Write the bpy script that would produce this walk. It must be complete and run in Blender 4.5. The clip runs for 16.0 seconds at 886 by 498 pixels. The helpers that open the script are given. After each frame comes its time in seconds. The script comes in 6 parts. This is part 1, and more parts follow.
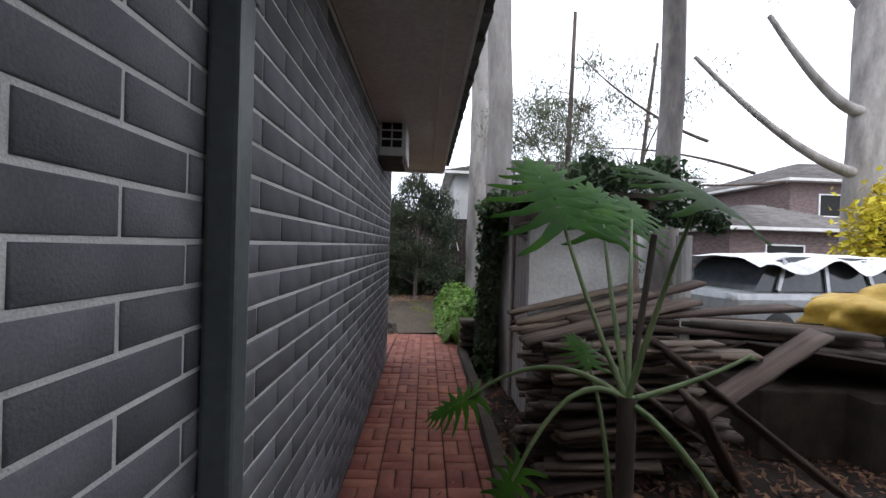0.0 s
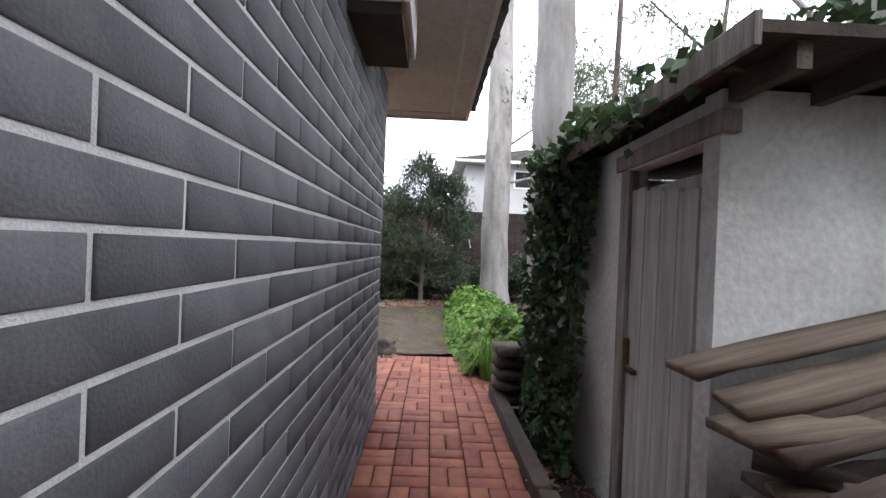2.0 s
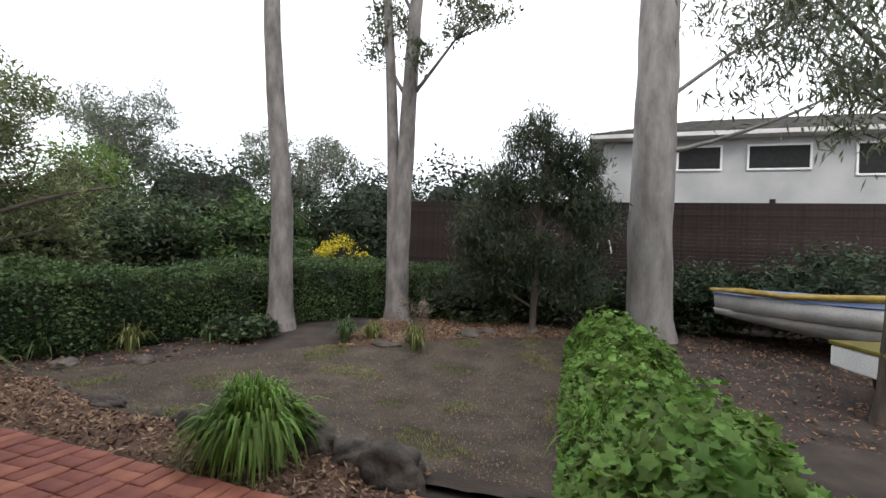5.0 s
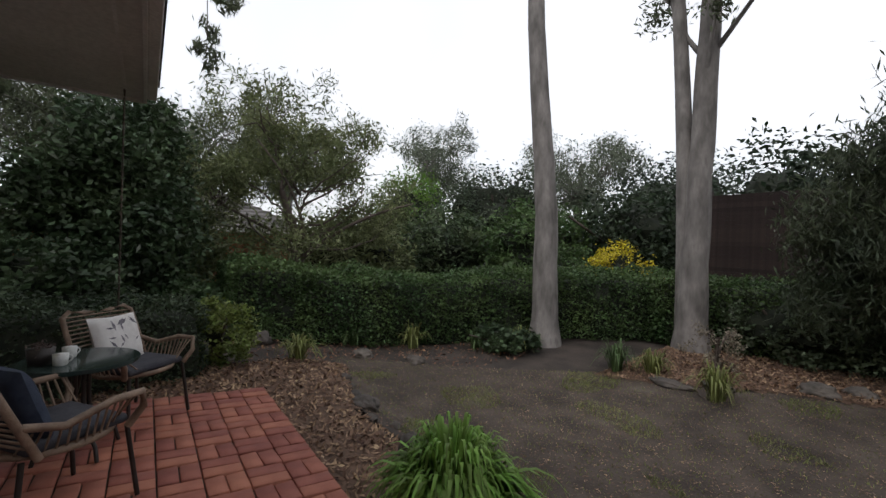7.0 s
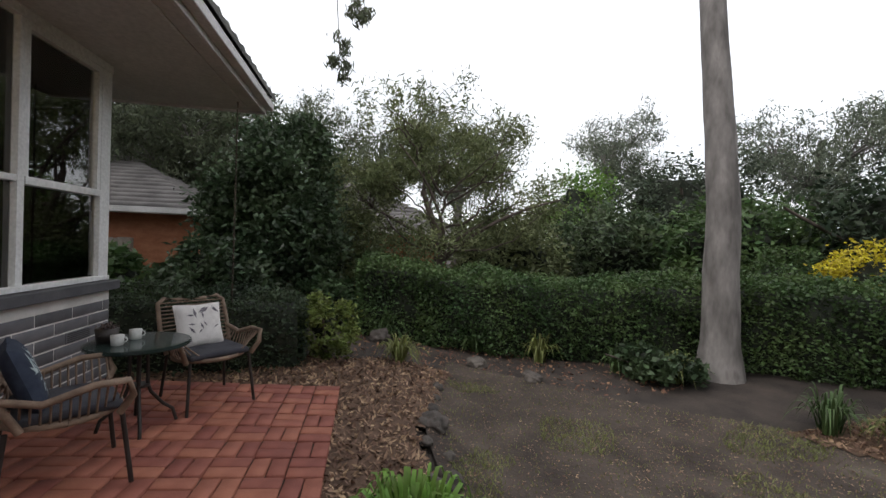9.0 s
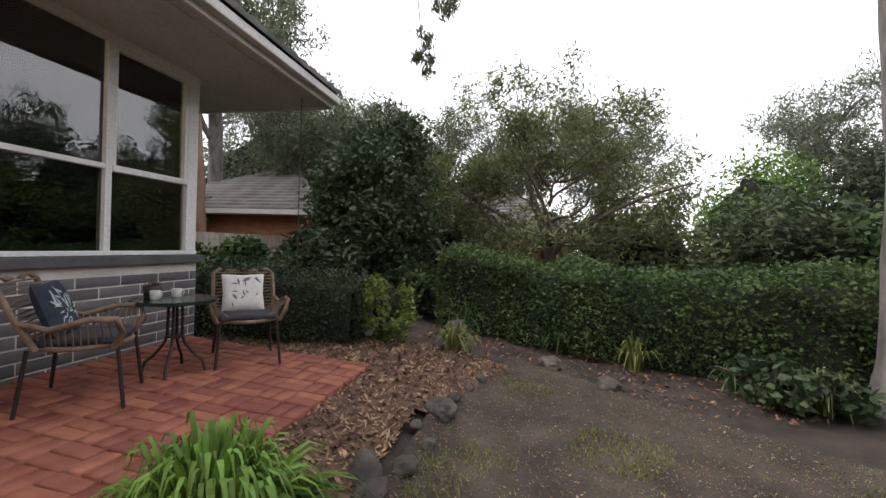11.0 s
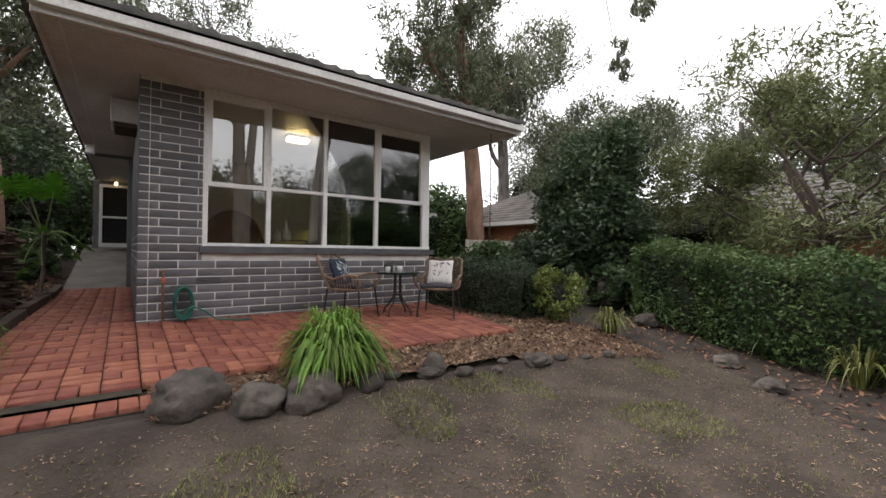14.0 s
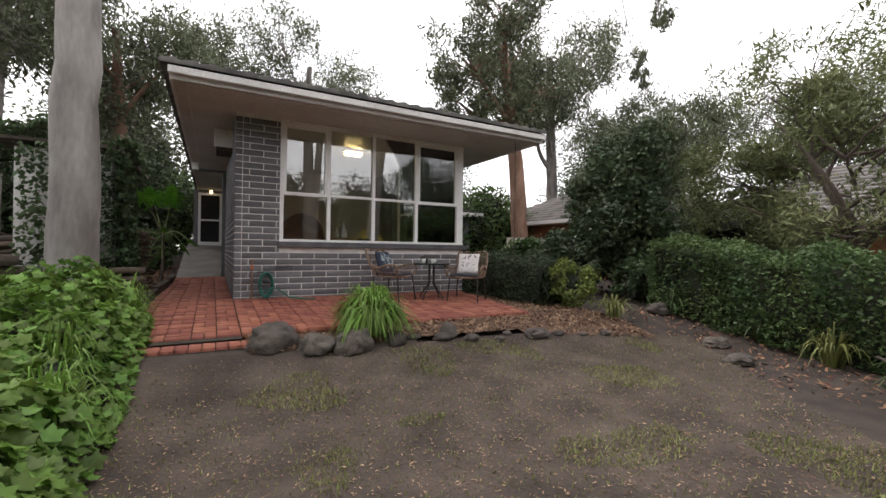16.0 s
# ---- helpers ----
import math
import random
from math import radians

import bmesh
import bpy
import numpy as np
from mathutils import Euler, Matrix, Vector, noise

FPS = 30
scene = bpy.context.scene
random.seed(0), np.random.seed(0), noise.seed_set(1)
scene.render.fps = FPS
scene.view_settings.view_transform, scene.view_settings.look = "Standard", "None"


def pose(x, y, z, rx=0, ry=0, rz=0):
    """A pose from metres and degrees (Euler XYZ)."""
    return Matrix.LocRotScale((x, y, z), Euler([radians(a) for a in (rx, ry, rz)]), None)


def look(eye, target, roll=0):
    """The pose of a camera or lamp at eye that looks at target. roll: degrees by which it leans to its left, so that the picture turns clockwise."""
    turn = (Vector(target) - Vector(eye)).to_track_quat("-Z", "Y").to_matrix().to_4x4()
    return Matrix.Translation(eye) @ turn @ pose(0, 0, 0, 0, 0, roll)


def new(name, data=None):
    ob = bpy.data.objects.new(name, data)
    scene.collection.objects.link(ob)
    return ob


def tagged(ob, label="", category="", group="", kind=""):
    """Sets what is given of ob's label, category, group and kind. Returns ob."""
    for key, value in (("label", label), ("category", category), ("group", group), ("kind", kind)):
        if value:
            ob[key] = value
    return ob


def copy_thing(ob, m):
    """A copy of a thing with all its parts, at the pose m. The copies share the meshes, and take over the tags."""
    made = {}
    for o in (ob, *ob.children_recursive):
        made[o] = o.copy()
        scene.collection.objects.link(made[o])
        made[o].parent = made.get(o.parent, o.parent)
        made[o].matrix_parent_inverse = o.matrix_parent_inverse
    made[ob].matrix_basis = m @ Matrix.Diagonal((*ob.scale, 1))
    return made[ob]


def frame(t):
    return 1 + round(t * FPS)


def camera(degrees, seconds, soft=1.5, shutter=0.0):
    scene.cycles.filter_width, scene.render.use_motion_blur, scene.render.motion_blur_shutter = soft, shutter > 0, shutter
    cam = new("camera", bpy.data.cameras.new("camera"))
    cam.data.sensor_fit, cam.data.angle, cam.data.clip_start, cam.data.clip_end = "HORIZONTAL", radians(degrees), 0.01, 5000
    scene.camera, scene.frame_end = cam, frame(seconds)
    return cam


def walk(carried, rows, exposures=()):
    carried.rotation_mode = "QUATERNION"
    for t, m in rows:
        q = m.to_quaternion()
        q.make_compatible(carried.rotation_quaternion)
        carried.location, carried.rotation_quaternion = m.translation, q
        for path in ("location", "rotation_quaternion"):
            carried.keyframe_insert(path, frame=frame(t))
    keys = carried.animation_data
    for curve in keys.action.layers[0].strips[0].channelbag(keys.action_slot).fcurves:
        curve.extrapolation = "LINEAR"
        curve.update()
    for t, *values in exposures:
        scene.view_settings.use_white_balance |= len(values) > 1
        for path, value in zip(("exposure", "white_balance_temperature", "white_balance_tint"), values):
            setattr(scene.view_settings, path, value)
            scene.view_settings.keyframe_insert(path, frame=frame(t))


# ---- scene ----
cam = camera(93.0, 16.0)
PATH = [
    (0, (-0.424, 0.363, 1.607), (-0.346, 2.361, 1.592), 1.7),
    (0.5, (-0.424, 0.965, 1.571), (-0.359, 2.964, 1.561), 2.2),
    (1, (-0.471, 1.604, 1.52), (-0.414, 3.603, 1.507), 2.5),
    (1.5, (-0.497, 2.179, 1.454), (-0.44, 4.178, 1.443), 2.3),
    (2, (-0.521, 2.764, 1.393), (-0.466, 4.763, 1.388), 2.3),
    (2.5, (-0.522, 3.334, 1.357), (-0.461, 5.333, 1.361), 1.4),
    (3, (-0.501, 3.972, 1.344), (-0.44, 5.971, 1.351), 1.7),
    (3.2, (-0.509, 4.234, 1.354), (-0.44, 6.233, 1.358), 1.5),
    (5.3, (-0.074, 6.673, 1.348), (-0.826, 8.527, 1.348), 2.0),
    (5.5, (-0.156, 6.816, 1.368), (-1.026, 8.617, 1.363), 1.7),
    (6, (-0.281, 7.074, 1.343), (-1.499, 8.661, 1.338), 1.8),
    (6.5, (-0.378, 7.279, 1.344), (-1.838, 8.645, 1.333), 1.9),
    (7, (-0.391, 7.509, 1.364), (-2.024, 8.663, 1.351), 2.0),
    (7.5, (-0.412, 7.763, 1.357), (-2.176, 8.705, 1.34), 1.9),
    (8, (-0.483, 8.031, 1.342), (-2.346, 8.759, 1.323), 2.0),
    (8.5, (-0.539, 8.379, 1.337), (-2.462, 8.928, 1.315), 2.0),
    (9, (-0.633, 8.744, 1.328), (-2.601, 9.103, 1.301), 2.1),
    (9.2, (-0.679, 8.871, 1.307), (-2.658, 9.155, 1.283), 2.0),
    (11.3, (-0.951, 10.24, 1.038), (-2.878, 9.704, 1.025), 1.8),
    (11.5, (-0.953, 10.386, 1.03), (-2.844, 9.737, 1.017), 1.7),
    (12, (-0.917, 10.781, 1.008), (-2.662, 9.804, 0.995), 1.4),
    (12.5, (-0.866, 11.151, 0.973), (-2.458, 9.94, 0.961), 1.1),
    (13, (-0.866, 11.582, 0.945), (-2.291, 10.178, 0.936), 0.9),
    (13.5, (-0.862, 11.97, 0.896), (-2.173, 10.46, 0.898), 0.8),
    (14, (-0.838, 12.353, 0.857), (-2.045, 10.758, 0.867), 0.8),
    (14.5, (-0.812, 12.668, 0.806), (-1.922, 11.004, 0.816), 0.7),
    (15, (-0.766, 13.012, 0.753), (-1.796, 11.298, 0.77), 0.7),
    (15.5, (-0.7, 13.302, 0.761), (-1.692, 11.565, 0.773), 0.8),
    (16, (-0.657, 13.567, 0.777), (-1.62, 11.814, 0.782), 0.8),
]
walk(cam, [(t, look(eye, target, roll)) for t, eye, target, roll in PATH],
     exposures=[(0, 0.25, 6050, 12), (1, 0.56, 6050, 12), (1.5, 0.84, 6100, 11), (2.5, 1.24, 6150, 11), (3.2, 1.3, 6300, 11), (5.5, -0.36, 6450, 10), (7, -0.66, 6450, 10), (9, -0.35, 6500, 10), (11.5, 0.08, 6750, 12), (13, 0.25, 6800, 13), (16, 0.23, 6850, 13)])

# ---- world and sun: bright overcast sky ----
world = bpy.data.worlds.new("overcast_sky")
scene.world = world
world.use_nodes = True
wn, wl = world.node_tree.nodes, world.node_tree.links
sky = wn.new("ShaderNodeTexSky")
sky.sky_type = "NISHITA"
sky.sun_disc = False
sky.sun_elevation, sky.sun_rotation = radians(50), radians(150)
sky_scale = wn.new("ShaderNodeVectorMath")
sky_scale.operation = "SCALE"
sky_scale.inputs["Scale"].default_value = 0.1
wl.new(sky.outputs[0], sky_scale.inputs[0])
cloud = wn.new("ShaderNodeTexNoise")
cloud.inputs["Scale"].default_value = 1.6
cloud.inputs["Detail"].default_value = 4.0
cloud_ramp = wn.new("ShaderNodeValToRGB")
cloud_ramp.color_ramp.elements[0].position, cloud_ramp.color_ramp.elements[0].color = 0.3, (0.86, 0.88, 0.93, 1)
cloud_ramp.color_ramp.elements[1].position, cloud_ramp.color_ramp.elements[1].color = 0.7, (1.0, 1.0, 1.02, 1)
wl.new(cloud.outputs[0], cloud_ramp.inputs[0])
sky_mix = wn.new("ShaderNodeMix")
sky_mix.data_type = "RGBA"
sky_mix.inputs[0].default_value = 0.85
wl.new(sky_scale.outputs[0], sky_mix.inputs[6])
wl.new(cloud_ramp.outputs[0], sky_mix.inputs[7])
wl.new(sky_mix.outputs[2], wn["Background"].inputs[0])
wn["Background"].inputs[1].default_value = 2.0
sun_data = bpy.data.lights.new("sun", "SUN")
sun_data.energy, sun_data.angle, sun_data.color = 1.3, radians(25), (1.0, 0.97, 0.93)
new("sun", sun_data).matrix_world = look((3, -6, 12), (0, 3, 0))

rng = np.random.default_rng(7)


# ---- materials ----
def material(name, c1, c2, scale=8.0, rough=0.8, metal=0.0, bump=0.15, fine=60.0, c3=None, vary=0.0, island=0.0, spec=0.4, translucent=0.0, stretch=(1, 1, 1)):
    """Two-scale procedural material: broad mottling from c1 to c2, fine grain, bump; vary/island: value changes by object or island."""
    m = bpy.data.materials.new(name)
    m.use_nodes = True
    n, l = m.node_tree.nodes, m.node_tree.links
    bsdf = n["Principled BSDF"]
    tc = n.new("ShaderNodeTexCoord")
    mp = n.new("ShaderNodeMapping")
    mp.inputs["Scale"].default_value = stretch
    l.new(tc.outputs["Object"], mp.inputs[0])
    big, small = n.new("ShaderNodeTexNoise"), n.new("ShaderNodeTexNoise")
    big.inputs["Scale"].default_value, big.inputs["Detail"].default_value = scale, 5.0
    small.inputs["Scale"].default_value, small.inputs["Detail"].default_value = fine, 3.0
    l.new(mp.outputs[0], big.inputs[0])
    l.new(mp.outputs[0], small.inputs[0])
    ramp = n.new("ShaderNodeValToRGB")
    ramp.color_ramp.elements[0].position, ramp.color_ramp.elements[0].color = 0.35, (*c1, 1)
    ramp.color_ramp.elements[1].position, ramp.color_ramp.elements[1].color = 0.65, (*c2, 1)
    if c3:
        e = ramp.color_ramp.elements.new(0.8)
        e.color = (*c3, 1)
    l.new(big.outputs[0], ramp.inputs[0])
    hsv = n.new("ShaderNodeHueSaturation")
    l.new(ramp.outputs[0], hsv.inputs["Color"])
    grain = n.new("ShaderNodeMapRange")
    grain.inputs[3].default_value, grain.inputs[4].default_value = 0.72, 1.28
    l.new(small.outputs[0], grain.inputs[0])
    value = grain.outputs[0]
    for amount, node, socket in ((vary, "ShaderNodeObjectInfo", "Random"), (island, "ShaderNodeNewGeometry", "Random Per Island")):
        if amount:
            src = n.new(node)
            mr = n.new("ShaderNodeMapRange")
            mr.inputs[3].default_value, mr.inputs[4].default_value = 1 - amount, 1 + amount
            l.new(src.outputs[socket], mr.inputs[0])
            mul = n.new("ShaderNodeMath")
            mul.operation = "MULTIPLY"
            l.new(value, mul.inputs[0])
            l.new(mr.outputs[0], mul.inputs[1])
            value = mul.outputs[0]
            hue = n.new("ShaderNodeMapRange")
            hue.inputs[3].default_value, hue.inputs[4].default_value = 0.5 - 0.03 * amount, 0.5 + 0.03 * amount
            l.new(src.outputs[socket], hue.inputs[0])
            l.new(hue.outputs[0], hsv.inputs["Hue"])
    l.new(value, hsv.inputs["Value"])
    l.new(hsv.outputs[0], bsdf.inputs["Base Color"])
    bsdf.inputs["Roughness"].default_value = rough
    bsdf.inputs["Metallic"].default_value = metal
    bsdf.inputs["Specular IOR Level"].default_value = spec
    if bump:
        b = n.new("ShaderNodeBump")
        b.inputs["Strength"].default_value, b.inputs["Distance"].default_value = bump, 0.01
        l.new(small.outputs[0], b.inputs["Height"])
        l.new(b.outputs[0], bsdf.inputs["Normal"])
    if translucent:
        tr = n.new("ShaderNodeBsdfTranslucent")
        mix = n.new("ShaderNodeMixShader")
        mix.inputs[0].default_value = translucent
        l.new(hsv.outputs[0], tr.inputs[0])
        l.new(bsdf.outputs[0], mix.inputs[1])
        l.new(tr.outputs[0], mix.inputs[2])
        l.new(mix.outputs[0], n["Material Output"].inputs[0])
    return m


def leaf_material(name, c1, c2, rough=0.55, translucent=0.25):
    return material(name, c1, c2, scale=1.2, rough=rough, bump=0.0, fine=25, island=0.45, translucent=translucent, spec=0.35)


def glass_material():
    m = bpy.data.materials.new("window_glass")
    m.use_nodes = True
    n, l = m.node_tree.nodes, m.node_tree.links
    n.remove(n["Principled BSDF"])
    clear, gloss, mix, fres = n.new("ShaderNodeBsdfTransparent"), n.new("ShaderNodeBsdfGlossy"), n.new("ShaderNodeMixShader"), n.new("ShaderNodeFresnel")
    clear.inputs[0].default_value = (0.93, 0.95, 0.94, 1)
    gloss.inputs["Roughness"].default_value = 0.01
    fres.inputs[0].default_value = 2.35
    l.new(fres.outputs[0], mix.inputs[0])
    l.new(clear.outputs[0], mix.inputs[1])
    l.new(gloss.outputs[0], mix.inputs[2])
    l.new(mix.outputs[0], n["Material Output"].inputs[0])
    return m


def glow_material(name, colour, strength):
    m = bpy.data.materials.new(name)
    m.use_nodes = True
    b = m.node_tree.nodes["Principled BSDF"]
    b.inputs["Base Color"].default_value = (*colour, 1)
    b.inputs["Emission Color"].default_value = (*colour, 1)
    b.inputs["Emission Strength"].default_value = strength
    return m


BRICK = material("grey_brick", (0.115, 0.115, 0.125), (0.165, 0.161, 0.17), scale=7, rough=0.75, bump=0.3, fine=140, vary=0.28)
BRICK_FAR = material("grey_brick_far", (0.115, 0.115, 0.125), (0.165, 0.161, 0.17), scale=7, rough=0.75, bump=0.3, fine=140, island=0.28)
MORTAR = material("pale_mortar", (0.58, 0.565, 0.54), (0.74, 0.725, 0.69), scale=5, rough=0.95, bump=0.4, fine=180)
PAVER = material("red_clay_paver", (0.235, 0.075, 0.05), (0.325, 0.115, 0.078), scale=6, rough=0.7, bump=0.3, fine=120, vary=0.25)
PAVER_FAR = material("red_clay_paver_far", (0.235, 0.075, 0.05), (0.325, 0.115, 0.078), scale=6, rough=0.7, bump=0.3, fine=120, island=0.25)
JOINT = material("paver_joint_soil", (0.035, 0.028, 0.022), (0.06, 0.05, 0.035), scale=9, rough=0.95)
SOIL = material("dark_soil", (0.032, 0.025, 0.021), (0.065, 0.05, 0.041), scale=2.5, rough=0.95, bump=0.7, fine=45, c3=(0.095, 0.07, 0.055))
LAWN = material("bare_lawn_soil", (0.042, 0.031, 0.025), (0.086, 0.066, 0.053), scale=2.2, rough=0.95, bump=1.0, fine=38, c3=(0.125, 0.108, 0.08))
MULCH = material("bark_mulch", (0.075, 0.045, 0.03), (0.15, 0.09, 0.06), scale=9, rough=0.95, bump=0.8, fine=70)
CHIP = material("bark_chip", (0.12, 0.065, 0.04), (0.34, 0.22, 0.145), scale=8, rough=0.9, bump=0.2, fine=90, island=0.6)
LITTER = material("dry_leaf", (0.12, 0.055, 0.035), (0.26, 0.14, 0.085), scale=8, rough=0.85, bump=0.0, fine=60, island=0.65)
WHITE = material("white_gloss_paint", (0.76, 0.76, 0.75), (0.84, 0.84, 0.83), scale=3, rough=0.4, bump=0.05, fine=40)
SOFFIT = material("soffit_sheet", (0.55, 0.53, 0.5), (0.63, 0.61, 0.58), scale=1.5, rough=0.7, bump=0.05, fine=30)
FASCIA = material("weathered_white_fascia", (0.6, 0.58, 0.56), (0.72, 0.7, 0.68), scale=2.5, rough=0.6, bump=0.1, fine=40)
TILE = material("dark_roof_tile", (0.05, 0.048, 0.045), (0.1, 0.095, 0.085), scale=4, rough=0.85, bump=0.4, fine=60, island=0.3)
TILE_PALE = material("grey_roof_tile", (0.12, 0.11, 0.105), (0.2, 0.185, 0.175), scale=2, rough=0.85, bump=0.4, fine=40, island=0.25)
DOWNPIPE = material("grey_green_steel", (0.09, 0.105, 0.105), (0.13, 0.145, 0.145), scale=2, rough=0.35, bump=0.05, fine=30)
STONE = material("basalt_rock", (0.06, 0.053, 0.047), (0.12, 0.1, 0.086), scale=6, rough=0.9, bump=0.9, fine=35, vary=0.3, c3=(0.14, 0.12, 0.1))
BARK_PALE = material("pale_gum_bark", (0.19, 0.172, 0.16), (0.35, 0.328, 0.308), scale=3.5, rough=0.8, bump=0.35, fine=24, c3=(0.3, 0.27, 0.25), stretch=(1, 1, 0.3))
BARK_GREY = material("grey_gum_bark", (0.12, 0.108, 0.1), (0.27, 0.245, 0.23), scale=5, rough=0.85, bump=0.5, fine=24, c3=(0.14, 0.12, 0.11), stretch=(1, 1, 0.35))
BARK_DARK = material("dark_bark", (0.07, 0.055, 0.045), (0.13, 0.1, 0.085), scale=5, rough=0.9, bump=0.7, fine=30, stretch=(1, 1, 0.3))
BARK_RED = material("red_brown_bark", (0.16, 0.09, 0.06), (0.28, 0.17, 0.12), scale=3, rough=0.85, bump=0.5, fine=24, c3=(0.1, 0.07, 0.055), stretch=(1, 1, 0.3))
TIMBER = material("weathered_plank", (0.12, 0.085, 0.065), (0.22, 0.165, 0.13), scale=3, rough=0.85, bump=0.5, fine=40, vary=0.45, stretch=(0.4, 9, 9))
TIMBER_DARK = material("dark_old_timber", (0.05, 0.04, 0.032), (0.1, 0.078, 0.06), scale=4, rough=0.9, bump=0.5, fine=40, vary=0.3)
OLD_BOARD = material("brown_weathered_board", (0.2, 0.17, 0.15), (0.36, 0.32, 0.29), scale=4, rough=0.9, bump=0.5, fine=30, stretch=(5, 5, 0.5))
STEEL_OLD = material("rusty_iron", (0.05, 0.03, 0.022), (0.11, 0.06, 0.04), scale=20, rough=0.8, metal=0.3, bump=0.3)
DOOR_WOOD = material("grey_weathered_door", (0.36, 0.35, 0.335), (0.62, 0.6, 0.575), scale=3, rough=0.85, bump=0.5, fine=30, stretch=(6, 6, 0.4), vary=0.15)
RENDER = material("stained_white_render", (0.5, 0.49, 0.47), (0.76, 0.75, 0.73), scale=1.6, rough=0.9, bump=0.4, fine=30, c3=(0.76, 0.75, 0.73))
IVY = leaf_material("ivy_leaf", (0.035, 0.065, 0.028), (0.085, 0.13, 0.055))
HEDGE = leaf_material("hedge_leaf", (0.045, 0.085, 0.028), (0.1, 0.15, 0.05))
# Near-black fill for plant interiors: the shade between leaves is painted in.
SHRUB_CORE = material("shrub_painted_shade", (0.012, 0.016, 0.01), (0.026, 0.03, 0.018), scale=8, rough=0.95)
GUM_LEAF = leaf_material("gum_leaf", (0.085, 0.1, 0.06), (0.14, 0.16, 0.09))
# Gum leaf again, paler and greyer: distance haze mixed into the colour.
GUM_LEAF_HAZED = leaf_material("hazed_gum_leaf", (0.1, 0.12, 0.085), (0.17, 0.19, 0.13))
DARK_LEAF = leaf_material("dark_evergreen_leaf", (0.034, 0.058, 0.028), (0.075, 0.108, 0.05), rough=0.45)
OLIVE_LEAF = leaf_material("olive_leaf", (0.12, 0.145, 0.06), (0.2, 0.22, 0.1))
FINE_LEAF = leaf_material("she_oak_needles", (0.035, 0.05, 0.03), (0.07, 0.085, 0.045))
LIME_LEAF = leaf_material("lime_leaf", (0.085, 0.17, 0.028), (0.18, 0.29, 0.06), translucent=0.35)
BLADE = leaf_material("strap_leaf_blade", (0.1, 0.2, 0.03), (0.22, 0.34, 0.07), translucent=0.3)
GRASS = leaf_material("grass_blade", (0.13, 0.15, 0.04), (0.22, 0.23, 0.08))
YELLOW = leaf_material("yellow_blossom", (0.5, 0.4, 0.02), (0.65, 0.55, 0.05))
BIG_LEAF = material("split_philodendron_leaf", (0.03, 0.1, 0.008), (0.065, 0.17, 0.016), scale=4, rough=0.5, spec=0.25, bump=0.1, fine=20, translucent=0.4, vary=0.2)
STALK = material("green_leaf_stalk", (0.13, 0.19, 0.07), (0.22, 0.27, 0.12), scale=6, rough=0.5, bump=0.1)
GLASS = glass_material()


# ---- mesh helpers ----
def link(name, me, mat, parent=None, label=""):
    ob = new(name, me)
    if mat and not me.materials:
        me.materials.append(mat)
    if parent:
        ob.parent = parent
    if label:
        ob["label"] = label
    return ob


def part(name, bm, mat, parent=None, label="", smooth=False):
    me = bpy.data.meshes.new(name)
    if smooth:
        for f in bm.faces:
            f.smooth = True
    bm.to_mesh(me)
    bm.free()
    return link(name, me, mat, parent, label)


def array_mesh(name, verts, faces, smooth=False):
    """A mesh from numpy arrays: verts (n, 3) and faces (m, 3 or 4)."""
    me = bpy.data.meshes.new(name)
    verts, faces = np.asarray(verts, np.float32), np.asarray(faces, np.int32)
    k = faces.shape[1]
    me.vertices.add(len(verts))
    me.vertices.foreach_set("co", verts.ravel())
    me.loops.add(faces.size)
    me.loops.foreach_set("vertex_index", faces.ravel())
    me.polygons.add(len(faces))
    me.polygons.foreach_set("loop_start", np.arange(len(faces), dtype=np.int32) * k)
    if smooth:
        me.polygons.foreach_set("use_smooth", np.ones(len(faces), dtype=bool))
    me.update(calc_edges=True)
    me.validate()
    return me


def box(x0, x1, y0, y1, z0, z1, bevel=0.0):
    bm = bmesh.new()
    bmesh.ops.create_cube(bm, size=1.0, matrix=Matrix.LocRotScale(((x0 + x1) / 2, (y0 + y1) / 2, (z0 + z1) / 2), None, (abs(x1 - x0), abs(y1 - y0), abs(z1 - z0))))
    if bevel:
        bmesh.ops.bevel(bm, geom=bm.edges[:], offset=bevel, segments=2, affect="EDGES", profile=0.6)
    return bm


def join_box(bm, x0, x1, y0, y1, z0, z1):
    bmesh.ops.create_cube(bm, size=1.0, matrix=Matrix.LocRotScale(((x0 + x1) / 2, (y0 + y1) / 2, (z0 + z1) / 2), None, (abs(x1 - x0), abs(y1 - y0), abs(z1 - z0))))


def tube_arrays(points, radii, sides=10, wobble=0.0):
    """Vertices and quads of a tube along points."""
    pts = np.asarray(points, float)
    n = len(pts)
    tang = np.gradient(pts, axis=0)
    tang /= np.linalg.norm(tang, axis=1)[:, None] + 1e-9
    ref = np.array([0.0, 0.0, 1.0]) if abs(tang[0, 2]) < 0.8 else np.array([1.0, 0.0, 0.0])
    verts = []
    for i in range(n):
        u = np.cross(tang[i], ref)
        u /= np.linalg.norm(u) + 1e-9
        v = np.cross(tang[i], u)
        a = np.arange(sides) * 2 * np.pi / sides
        r = radii[i] * (1 + (wobble * np.sin(3 * a + i * 0.7) if wobble else 0))
        verts.append(pts[i] + np.outer(np.cos(a) * r, u) + np.outer(np.sin(a) * r, v))
    verts = np.concatenate(verts)
    faces = []
    for i in range(n - 1):
        for j in range(sides):
            k = (j + 1) % sides
            faces.append((i * sides + j, i * sides + k, (i + 1) * sides + k, (i + 1) * sides + j))
    return verts, np.array(faces)


